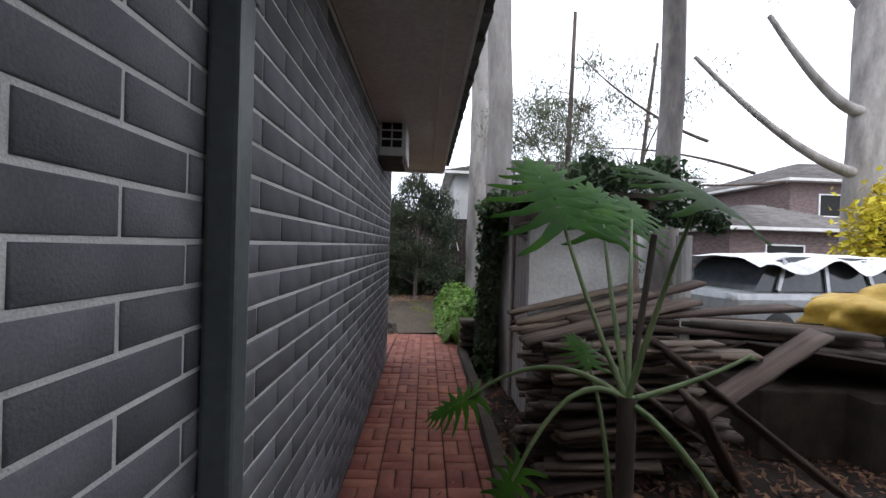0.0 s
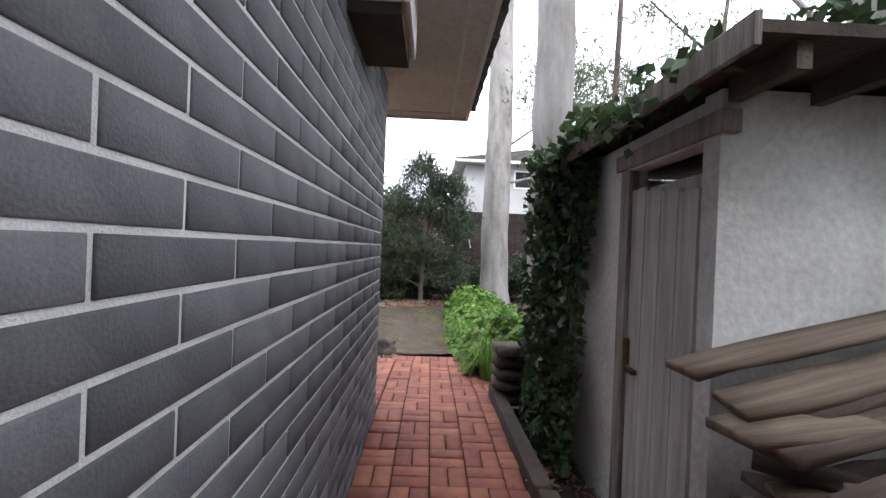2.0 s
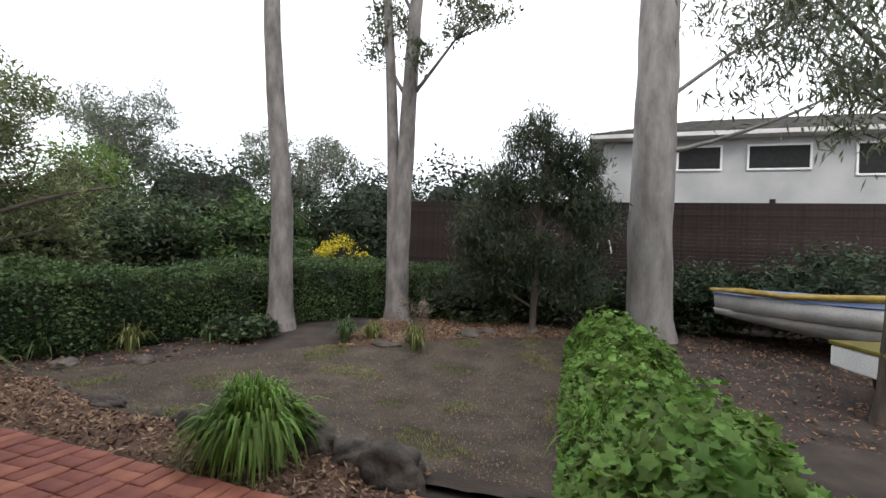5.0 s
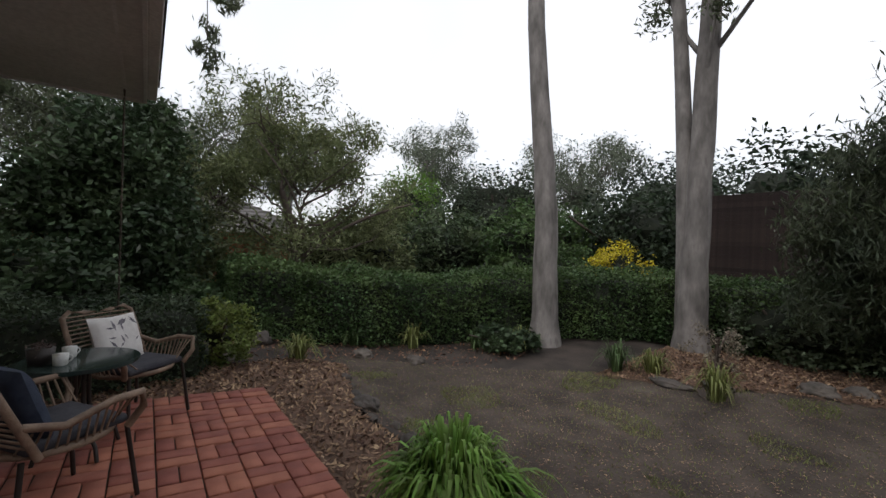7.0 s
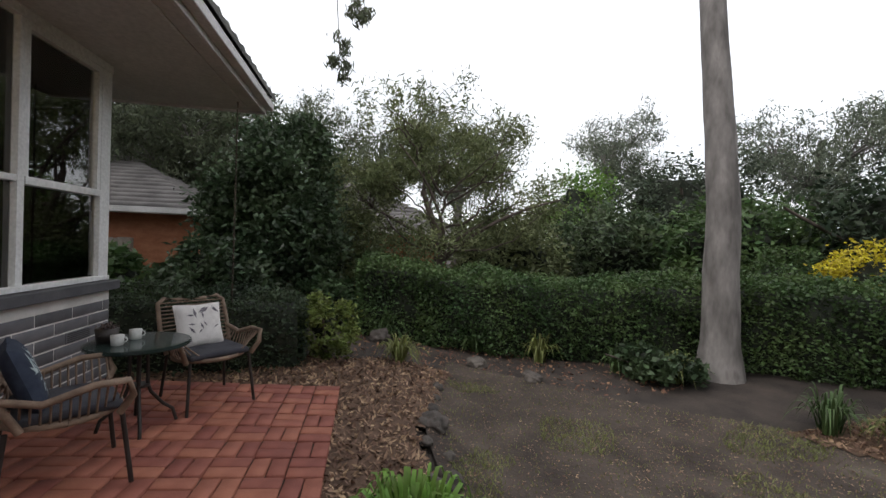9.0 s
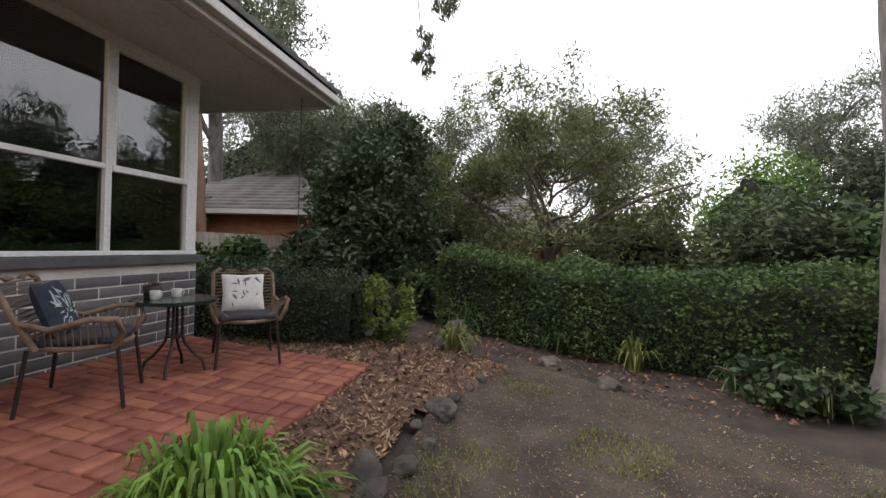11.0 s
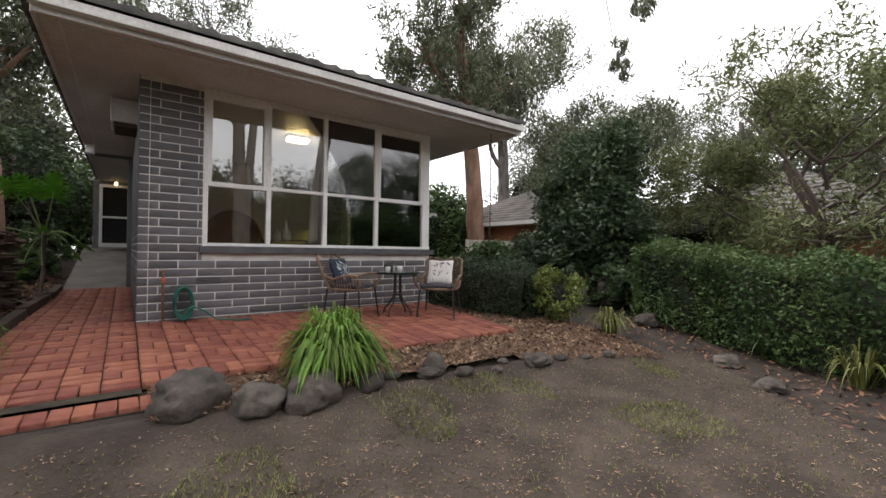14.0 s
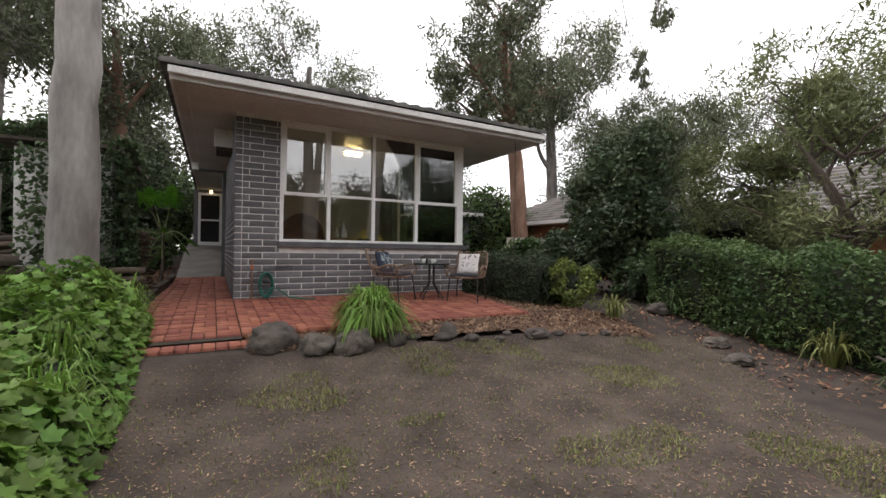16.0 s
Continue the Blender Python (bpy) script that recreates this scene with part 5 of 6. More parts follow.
r = np.random.default_rng(11)
for lay_no in range(20):
    z = -0.02 + lay_no * 0.05
    for k in range(6):
        y = 3.28 + k * 0.155 + r.normal() * 0.03
        ln = r.uniform(0.4, 1.1)
        turn = r.normal() * 9 if k != 3 else r.choice((-1, 1)) * r.uniform(15, 40)
        plank(pose(0.36 + ln / 2 * abs(math.cos(radians(turn))) + abs(r.normal()) * 0.12 + (k % 2) * r.uniform(0, 0.7), y, z - 0.02 * k + r.normal() * 0.016, r.normal() * 4, r.normal() * 3.0 - 2.0, turn), ln, r.uniform(0.08, 0.16), r.uniform(0.016, 0.034), lay_no * 10 + k)
for k, (x, y, z, rx, ry, rz, ln) in enumerate(((1.15, 3.16, 0.6, 20, 34, 20, 1.5), (1.75, 3.1, 0.52, -15, 38, -20, 1.5), (1.05, 3.62, 1.06, 8, -12, 8, 1.5), (1.6, 3.65, 1.12, 5, -6, -10, 1.7), (1.0, 3.85, 1.05, -5, -13, 3, 1.3), (1.3, 4.02, 1.15, 4, -14, 5, 1.6), (0.93, 4.2, 1.15, 0, -14, 2, 1.2), (0.98, 4.02, 1.1, 3, -13, 4, 1.25), (0.85, 3.85, 1.0, -3, -8, -4, 1.1), (2.0, 3.3, 0.75, 10, -18, 20, 1.6), (1.5, 3.03, 0.35, 30, 45, 35, 1.1))):
    plank(pose(x, y, z, rx, ry, rz), ln, 0.17, 0.03, 500 + k)
for k in range(12):
    plank(pose(3.0 + r.normal() * 0.1, 4.9 + (k % 3) * 0.2, 0.55 + (k // 3) * 0.09, r.normal() * 3, 2, r.normal() * 4 - 6), 3.0, 0.2, 0.06, 700 + k, TIMBER_DARK if k % 2 else TIMBER)
for k in range(5):
    plank(pose(0.62, 6.75, 0.02 + k * 0.11, r.normal() * 2, 0, r.normal() * 3), 1.0, 0.3, 0.07, 800 + k, TIMBER_DARK)
for k in range(6):
    plank(pose(2.6, 7.6 + (k % 2) * 0.1, 0.06 + k * 0.11, 0, 0, r.normal() * 3), 3.0, 0.14, 0.09, 830 + k, TIMBER_DARK)
SHEET = material("brown_old_sheet", (0.07, 0.052, 0.045), (0.13, 0.1, 0.085), scale=3, rough=0.7, bump=0.4, fine=30)
sh = tagged(part("old_metal_sheet", box(-0.85, 0.85, -0.45, 0.45, -0.012, 0.012, 0.004), SHEET), "rusty brown folded sheet lying on the scrap pile", "sheet")
sh.matrix_basis = pose(3.2, 4.0, 0.62, -22, 6, -14)
sh = tagged(part("old_metal_sheet", box(-0.8, 0.8, -0.5, 0.5, -0.015, 0.015, 0.004), SHEET), "rusty brown sheet leaning among leaf litter", "sheet")
sh.matrix_basis = pose(3.3, 2.6, 0.25, 12, -38, 20)
for x, y, w, h in ((2.9, 4.1, 0.55, 0.5), (3.6, 3.9, 0.5, 0.48)):
    tagged(part("crate", box(x - w, x + w, y - 0.4, y + 0.4, -0.12, h, 0.02), TIMBER_DARK), "dark weathered crate under the scrap sheet", "crate")
post = tagged(part("post", box(2.38, 2.5, 4.88, 5.0, -0.15, 1.8, 0.008), DOOR_WOOD), "weathered grey timber post behind the shed", "post")
TARP = material("yellow_tarp", (0.4, 0.25, 0.03), (0.55, 0.36, 0.06), scale=3, rough=0.5, bump=0.5, fine=14)
bm = bmesh.new()
bmesh.ops.create_icosphere(bm, subdivisions=4, radius=1.0)
for v in bm.verts:
    k = 0.85 + 0.3 * noise.noise(v.co * 1.8) + 0.1 * noise.noise(v.co * 6)
    v.co = Vector((v.co.x * 1.1 * k, v.co.y * 0.6 * k, max(-0.5, v.co.z) * 0.42 * k))
tp = tagged(part("tarpaulin", bm, TARP, smooth=True), "crumpled yellow tarpaulin over a heap", "tarpaulin")
tp.location = (5.2, 5.2, 0.92)
tagged(part("scrap_heap", box(4.2, 7.2, 4.2, 5.8, -0.2, 0.6, 0.15), SOIL), "dark heap of scrap under the tarpaulin", "heap")


def covered_car():
    """A parked car whose roof and bonnet lie under a pale cover."""
    root = tagged(new("car"), "old car parked under a ragged white cover", "car")
    paint = material("faded_silver_paint", (0.3, 0.31, 0.32), (0.38, 0.39, 0.4), rough=0.35, metal=0.4, bump=0)
    cover = material("dirty_white_cover", (0.55, 0.55, 0.54), (0.74, 0.74, 0.73), scale=4, rough=0.8, bump=0.5, fine=20)
    dark = material("dark_car_glass", (0.02, 0.025, 0.03), (0.03, 0.035, 0.04), rough=0.08, bump=0)
    rubber = material("tyre_rubber", (0.02, 0.02, 0.02), (0.03, 0.03, 0.03), rough=0.85)
    part("body", box(-2.2, 2.2, -0.85, 0.85, 0.3, 0.95, 0.12), paint, root)
    prof = [(-1.75, 0.95), (-1.35, 1.4), (-0.9, 1.5), (0.7, 1.5), (1.15, 1.38), (1.7, 0.97)]
    v = [(x, s * (0.78 - 0.14 * (z - 0.95) / 0.55), z) for s in (-1, 1) for x, z in prof]
    me = bpy.data.meshes.new("glasshouse")
    me.from_pydata(v, [], [(0, 1, 2, 3, 4, 5), (11, 10, 9, 8, 7, 6)] + [(k, k + 6, k + 7, k + 1) for k in range(5)])
    link("glasshouse", me, dark, root)
    for x, tilt in ((-1.2, 30), (-0.35, 8), (0.5, -8), (1.25, -35)):
        for s in (-1, 1):
            p = part("pillar", box(-0.035, 0.035, -0.015, 0.015, -0.28, 0.28), paint, root)
            p.matrix_basis = pose(x, s * 0.74, 1.2, s * 14, tilt, 0)
    n, m = 30, 14
    v = []
    for i in range(n):
        for j in range(m):
            x, y = -1.75 + 3.6 * i / (n - 1), -1.0 + 2.0 * j / (m - 1)
            e = max(0, abs(y) - 0.62)
            z = 1.53 - 0.1 * (x * 0.5) ** 2 - e * (0.55 + 0.25 * math.sin(x * 5)) + 0.04 * noise.noise(Vector((x * 2, y * 2, 0)))
            v.append((x, y * 0.88, z + 0.02))
    f = [(i * m + j, i * m + j + 1, (i + 1) * m + j + 1, (i + 1) * m + j) for i in range(n - 1) for j in range(m - 1)]
    link("cover", array_mesh("cover", v, f, True), cover, root, "ragged white cover sheet")
    for x in (-1.35, 1.35):
        for s in (-1, 1):
            w = tube("wheel", [(x, s * 0.68, 0.32), (x, s * 0.7, 0.32), (x, s * 0.86, 0.32), (x, s * 0.88, 0.32)], [0.2, 0.32, 0.32, 0.2], rubber, root, 20)
            tube("rim", [(x, s * 0.865, 0.32), (x, s * 0.885, 0.32)], [0.2, 0.02], paint, w, 16)
    root.matrix_basis = pose(6.2, 7.6, 0.1, 0, 0, 8)


covered_car()

# mossy white bench-like trailer by the far bed
tr = tagged(new("trailer"), "old white trailer with a moss-covered top", "trailer")
part("tray", box(-0.9, 0.9, -0.5, 0.5, 0.45, 0.72, 0.03), WHITE, tr)
part("moss_top", box(-0.92, 0.92, -0.52, 0.52, 0.724, 0.78, 0.02), leaf_material("moss", (0.16, 0.13, 0.02), (0.26, 0.22, 0.05)), tr)
for s in (-1, 1):
    tube("wheel", [(0, s * 0.52, 0.25), (0, s * 0.54, 0.25), (0, s * 0.66, 0.25)], [0.1, 0.26, 0.26], STEEL, tr, 18)
tr.matrix_basis = pose(4.2, 12.9, -0.42, 0, 0, 10)

# ---- ivy on the shed ----
pts = []
n = 5200
u, w = rng.uniform(0, 1, n), rng.uniform(0, 1, n)
y = 5.4 + 1.05 * u
keep = rng.uniform(0, 1, n) < 0.25 + 0.75 * np.clip((y - 5.5) * 2.4 + 0.4 * np.sin(w * 9) + np.clip(w - 0.75, 0, 1) * 3, 0, 1)
pts.append(np.stack([SX - 0.05 - 0.16 * rng.uniform(0, 1, n) * np.sin(u * 2.6) - 0.1 * (1 - w), y, -0.1 + w * 2.12], 1)[keep])
n = 2400
pts.append(np.stack([SX + rng.uniform(-0.25, 0.9, n), SY1 + 0.1 + rng.uniform(0, 0.25, n), rng.uniform(-0.1, 2.05, n)], 1))
n = 2400
yy = rng.uniform(4.2, 6.5, n)
pts.append(np.stack([SX - 0.14 + rng.normal(size=n) * 0.06, yy, SZ + 0.1 + rng.normal(size=n) * 0.05 + 0.06 * np.sin(yy * 5)], 1)[rng.uniform(0, 1, n) < 0.08 + 0.92 * ((yy - 4.2) / 2.3) ** 1.5])
n = 5200
xx, yy = rng.uniform(0.95, 2.3, n), rng.uniform(3.95, 6.4, n)
pts.append(np.stack([xx, yy, SZ + 0.12 + 0.16 * np.sin(xx * 4 + yy) ** 2 + rng.uniform(0, 0.18, n) - np.clip(xx - 1.75, 0, 1) * 0.8], 1))
ivy = tagged(new("ivy"), "dark green ivy climbing the shed corner and roof", "ivy")
tagged(link("leaves", array_mesh("leaves", *leaf_arrays(np.concatenate(pts), 0.075, 0.06, droop=0.5)), IVY, ivy), kind="stuff")
for k in range(6):
    yb = 5.75 + 0.1 * k
    tube("vine", [(SX - 0.03, yb, -0.1), (SX - 0.05, yb + 0.05 * math.sin(k), 0.7), (SX - 0.04, yb - 0.1, 1.4), (SX - 0.1, yb - 0.1 * k * 0.5, 1.9)], 0.012, BARK_DARK, ivy, 6)

# ---- split-leaf plant beside the path ----
philo = tagged(new("philodendron"), "tall split-leaf philodendron on a bare trunk beside the path", "plant")
philo.location = (0.34, 1.9, -0.1)
tube("trunk", [(0.02, 0.02, 0), (0.0, 0.0, 0.55), (0.0, 0, 1.17)], [0.035, 0.03, 0.035], BARK_DARK, philo, 10)


def split_leaf(stalk, size, face, mat=BIG_LEAF):
    """A deeply lobed leaf at the end of a curved stalk: finger lobes curving from a midrib."""
    tube("stalk", stalk, np.linspace(0.013, 0.007, len(stalk)), STALK, philo, 8)
    tip = Vector(stalk[-1])
    d = (tip - Vector(stalk[-2])).normalized()
    nrm = Vector(face).normalized()
    d = (d - nrm * d.dot(nrm)).normalized()
    s = nrm.cross(d)
    v, f = [], []

    def strip(c, direction, bend, ln, width):
        i = len(v)
        for q, w in ((0, 1.0), (0.3, 0.95), (0.52, 0.62), (0.75, 0.5), (0.92, 0.3), (1.0, 0.04)):
            g = (direction + bend * q).normalized()
            side = nrm.cross(g)
            m = c + g * ln * q - nrm * (0.22 * ln * q * q)
            lift = nrm * (0.012 * size * math.sin(q * 9 + ln * 40))
            v.extend([m - side * width * w + lift, m + nrm * width * 0.12, m + side * width * w + lift])
        for k in range(5):
            a = i + 3 * k
            f.extend([(a, a + 1, a + 4, a + 3), (a + 1, a + 2, a + 5, a + 4)])

    n = 8
    for k in range(n):
        u = k / (n - 1)
        c = tip + d * size * (-0.12 + 0.72 * u) - nrm * (0.1 * size * u * u)
        a = -0.85 + 1.75 * u
        ln = size * (0.5 + 0.12 * math.sin(math.pi * min(1, u * 1.3)) - 0.16 * u) * (1 + 0.06 * math.sin(k * 5.1))
        for sg in (-1, 1):
            strip(c, s * sg * math.cos(a) + d * math.sin(a), d * 0.35, ln, size * 0.062)
    strip(tip + d * size * 0.6 - nrm * 0.1 * size, d, d * 0.0, size * 0.36, size * 0.07)
    me = bpy.data.meshes.new("leaf")
    me.from_pydata([tuple(q) for q in v], [], f)
    for q in me.polygons:
        q.use_smooth = True
    link("leaf", me, mat, philo)


top = (0.0, 0.0, 1.15)
split_leaf(bezier(top, (-0.1, 0.2, 1.5), (-0.16, 0.38, 1.9), 8), 0.58, (-0.05, -0.72, 0.68))
split_leaf(bezier(top, (0.06, 0.3, 1.5), (0.14, 0.6, 1.86), 8), 0.5, (0.1, -0.7, 0.7))
split_leaf(bezier(top, (0.15, 0.3, 1.6), (0.34, 0.7, 1.88), 8), 0.46, (0.15, -0.6, 0.75))
split_leaf(bezier(top, (0.1, 0.0, 1.5), (0.2, -0.08, 1.92), 8), 0.48, (0.25, -0.5, 0.8))
split_leaf(bezier(top, (-0.25, 0.2, 1.35), (-0.55, 0.4, 1.0), 9), 0.28, (-0.5, -0.3, 0.75))
split_leaf(bezier(top, (-0.2, 0.05, 1.3), (-0.42, 0.0, 0.85), 9), 0.24, (-0.6, -0.4, 0.6))
split_leaf(bezier(top, (0.3, 0.05, 1.2), (0.55, 0.1, 1.3), 8), 0.05, (0.3, -0.3, 1))
split_leaf(bezier(top, (0.2, -0.2, 1.05), (0.34, -0.42, 0.5), 8), 0.25, (0.5, -0.4, 0.7))
split_leaf(bezier(top, (0.3, 0.25, 0.95), (0.75, 0.45, 0.4), 8), 0.25, (0.3, 0.1, 1))
split_leaf(bezier((0.0, 0.1, 0.6), (0.02, 0.2, 1.0), (-0.03, 0.32, 1.22), 8), 0.2, (0.0, -0.6, 0.8))
tube("stalk", bezier((0.0, 0.05, 1.0), (0.1, 0.12, 1.35), (0.22, 0.25, 1.78), 8), 0.014, BARK_DARK, philo, 8)

# ---- fences and neighbouring houses ----
FENCE = material("dark_fence_board", (0.024, 0.015, 0.013), (0.045, 0.028, 0.024), scale=3, rough=0.85, bump=0.4, vary=0.3, stretch=(4, 4, 0.4))
PALING = material("grey_paling", (0.16, 0.14, 0.125), (0.25, 0.225, 0.2), scale=3, rough=0.9, bump=0.4, vary=0.25, stretch=(5, 5, 0.4))


def fence(name, label, p0, p1, z0, h, mat, slat=0.15, gap=0.012, rails=True):
    root = tagged(new(name), label, "fence")
    d = Vector((p1[0] - p0[0], p1[1] - p0[1], 0))
    ln = d.length
    ang = math.degrees(math.atan2(d.y, d.x))
    me = bpy.data.meshes.new("paling")
    bm = box(-slat / 2 + gap / 2, slat / 2 - gap / 2, -0.01, 0.01, 0, h, 0.003)
    bm.to_mesh(me)
    bm.free()
    me.materials.append(mat)
    for k in range(int(ln / slat)):
        ob = new("paling", me)
        ob.parent = root
        q = d * ((k + 0.5) * slat / ln)
        ob.matrix_basis = pose(p0[0] + q.x, p0[1] + q.y, z0 + rng.normal() * 0.008, 0, 0, ang + rng.normal() * 1.2)
    for z in (0.3, h - 0.3):
        rail = part("rail", box(0, ln, 0.012, 0.06, z0 + z - 0.04, z0 + z + 0.04), mat, root)
        rail.matrix_basis = pose(p0[0], p0[1], 0, 0, 0, ang)
    return root


def slat_fence(name, label, p0, p1, z0, h, mat, slat=0.1):
    root = tagged(new(name), label, "fence")
    ln = math.hypot(p1[0] - p0[0], p1[1] - p0[1])
    ang = math.degrees(math.atan2(p1[1] - p0[1], p1[0] - p0[0]))
    me = bpy.data.meshes.new("slat")
    bm = box(0, ln, -0.01, 0.01, 0, slat * 0.985, 0.003)
    bm.to_mesh(me)
    bm.free()
    me.materials.append(mat)
    for k in range(int(h / slat)):
        ob = new("slat", me)
        ob.parent = root
        ob.matrix_basis = pose(p0[0], p0[1], z0 + k * slat, 0, 0, ang)
    for k in range(int(ln / 2.4) + 1):
        ps = part("post", box(-0.05, 0.05, 0.012, 0.1, 0, h), mat, root)
        ps.matrix_basis = pose(p0[0] + math.cos(radians(ang)) * k * 2.4, p0[1] + math.sin(radians(ang)) * k * 2.4, z0, 0, 0, ang)
    return root


slat_fence("slat_fence", "tall dark brown horizontal slat fence", (-5.0, 18.6), (8.2, 18.6), -0.4, 3.3, FENCE)
fence("paling_fence", "weathered grey paling fence behind the house", (-13.5, -3.5), (-5.4, -3.5), -0.1, 1.7, PALING)
fence("paling_fence", "weathered paling fence beside the brick house", (-13.2, 3.4), (-8.6, 3.0), -0.3, 1.5, material("pale_paling", (0.3, 0.27, 0.23), (0.4, 0.36, 0.32), scale=3, rough=0.9, bump=0.3, vary=0.2))
sign = tagged(new("wall_ornament"), "small zigzag white wire ornament on the fence", "ornament")
tube("wire", [(0.55, 18.55, 1.42), (0.63, 18.55, 1.78), (0.75, 18.55, 1.54), (0.87, 18.55, 1.78), (0.95, 18.55, 1.42)], 0.025, WHITE, sign, 6)


def window_unit(root, x0, x1, z0, z1, y, out):
    w = part("window", box(x0, x1, y - 0.02 if out > 0 else y - 0.03, y + 0.03 if out > 0 else y + 0.02, z0, z1), DARK, root)
    f = bmesh.new()
    for a in ((x0 - 0.06, x0, z0 - 0.06, z1 + 0.06), (x1, x1 + 0.06, z0 - 0.06, z1 + 0.06), (x0, x1, z0 - 0.06, z0), (x0, x1, z1, z1 + 0.06)):
        join_box(f, a[0], a[1], y - 0.05, y + 0.05, a[2], a[3])
    part("frame", f, WHITE, w)


def gable_house(name, label, x0, x1, y0, y1, z0, wall_h, roof_h, wall_mat, roof_mat, ridge="x", windows=(), face=-1, eave=0.5):
    """A house: walls, hipped roof with courses of tiles, eaves, gutter and windows on one long face."""
    root = tagged(new(name), label, "house")
    part("wall", box(x0, x1, y0, y1, z0, z0 + wall_h), wall_mat, root)
    a0, a1, b0, b1, zt = x0 - eave, x1 + eave, y0 - eave, y1 + eave, z0 + wall_h
    part("gutter", box(a0, a1, b0, b1, zt - 0.02, zt + 0.13, 0.02), FASCIA, root)
    out = []
    courses = 14
    hx, hy = (a1 - a0) / 2, (b1 - b0) / 2
    inset = min(hx, hy) * 0.92
    for k in range(courses):
        lo, hi = k / courses * inset, (k + 1.12) / courses * inset
        zl, zh = zt + 0.13 + roof_h * k / courses + 0.05, zt + 0.13 + roof_h * (k + 1) / courses
        v = np.array([(a0 + lo, b0 + lo, zl), (a1 - lo, b0 + lo, zl), (a1 - lo, b1 - lo, zl), (a0 + lo, b1 - lo, zl), (a0 + hi, b0 + hi, zh), (a1 - hi, b0 + hi, zh), (a1 - hi, b1 - hi, zh), (a0 + hi, b1 - hi, zh), (a0 + lo, b0 + lo, zl - 0.06), (a1 - lo, b0 + lo, zl - 0.06), (a1 - lo, b1 - lo, zl - 0.06), (a0 + lo, b1 - lo, zl - 0.06)])
        f = [(i, (i + 1) % 4, 4 + (i + 1) % 4, 4 + i) for i in range(4)] + [(8 + i, 8 + (i + 1) % 4, (i + 1) % 4, i) for i in range(4)]
        out.append((v, np.array(f)))
    v = np.array([(a0 + inset, b0 + inset, zt + 0.13 + roof_h), (a1 - inset, b0 + inset, zt + 0.13 + roof_h), (a1 - inset, b1 - inset, zt + 0.13 + roof_h), (a0 + inset, b1 - inset, zt + 0.13 + roof_h)])
    out.append((v, np.array([(0, 1, 2, 3)])))
    top = link("roof", array_mesh("roof", *out[-1]), roof_mat, root)
    for c in out[:-1]:
        link("tile_course", array_mesh("tile_course", *c), roof_mat, top)
    for wx0, wx1, wz0, wz1 in windows:
        window_unit(root, wx0, wx1, z0 + wz0, z0 + wz1, y0 if face < 0 else y1, face)
    return root


CREAM_WALL = material("cream_render", (0.4, 0.4, 0.39), (0.5, 0.5, 0.49), scale=1, rough=0.85, bump=0.1)
BROWN_BRICK = material("brown_brick_wall", (0.12, 0.085, 0.08), (0.2, 0.15, 0.145), scale=14, rough=0.85, bump=0.3, fine=60, stretch=(0.35, 0.35, 1))
ORANGE_BRICK = material("orange_brick_wall", (0.3, 0.12, 0.06), (0.4, 0.17, 0.09), scale=12, rough=0.85, bump=0.3, fine=60, stretch=(0.35, 0.35, 1))
gable_house("house", "white rendered two-storey house behind the slat fence", 0.9, 13.4, 22.0, 30, -0.3, 5.6, 1.5, CREAM_WALL, TILE, windows=((3.2, 4.4, 4.6, 5.3), (5.2, 6.8, 4.6, 5.3), (8.0, 10.0, 4.4, 5.3)))
gable_house("house", "brown brick two-storey house with grey tiled roofs", 17, 30, 20, 30, 0, 5.2, 1.8, BROWN_BRICK, TILE_PALE, windows=((18.5, 20.0, 3.6, 4.6), (22, 24, 3.6, 4.6)))
gable_house("house", "brown brick house with a low grey roof", 11.5, 17.5, 16.5, 24, 0, 2.6, 1.2, BROWN_BRICK, TILE_PALE, windows=((13, 14.5, 0.9, 2.0),))
gable_house("house", "orange brick house with grey tiled roof beyond the corner tree", -24, -11.8, -2.0, 4.6, -0.4, 2.2, 1.7, ORANGE_BRICK, TILE_PALE, windows=((-14.2, -12.6, 0.7, 1.8),), face=1)
gable_house("house", "neighbouring house with a pale weathered tile roof", -26, -15.0, 4.8, 11.5, -0.4, 2.0, 1.9, ORANGE_BRICK, TILE_PALE)
gable_house("house", "grey weatherboard house beyond the side garden", 5.6, 13, -9, -0.5, 0, 2.6, 2.2, material("grey_weatherboard", (0.3, 0.31, 0.33), (0.38, 0.39, 0.41), scale=1, rough=0.8, bump=0.2), TILE)
gable_house("house", "far low house roof showing over the hedge", -19.5, -14.5, 18.0, 22.0, -0.4, 1.5, 0.9, CREAM_WALL, TILE_PALE)
gable_house("house", "far white wing of the house behind the gum trees", -9.5, -5.9, -3.2, -0.4, -0.2, 2.3, 0.5, BRICK_FAR, TILE, windows=((-7.5, -6.4, 0.8, 2.0),), face=1, eave=0.4)

# ---- the room behind the window ----
lamp = tagged(new("ceiling_light"), "square glowing ceiling light in the room", "lamp")
part("diffuser", box(-3.42, -3.08, 4.75, 4.95, 2.75, 2.81, 0.02), glow_material("warm_diffuser", (1.0, 0.74, 0.34), 18.0), lamp)
part("frame", box(-3.45, -3.05, 4.72, 4.98, 2.812, TOP, 0.004), WHITE, lamp)
TAN = material("tan_leather", (0.3, 0.16, 0.07), (0.4, 0.23, 0.11), scale=6, rough=0.5, bump=0.15)
PALE_WOOD = material("pale_oak", (0.4, 0.27, 0.16), (0.5, 0.36, 0.23), scale=3, rough=0.5, stretch=(5, 5, 0.5))
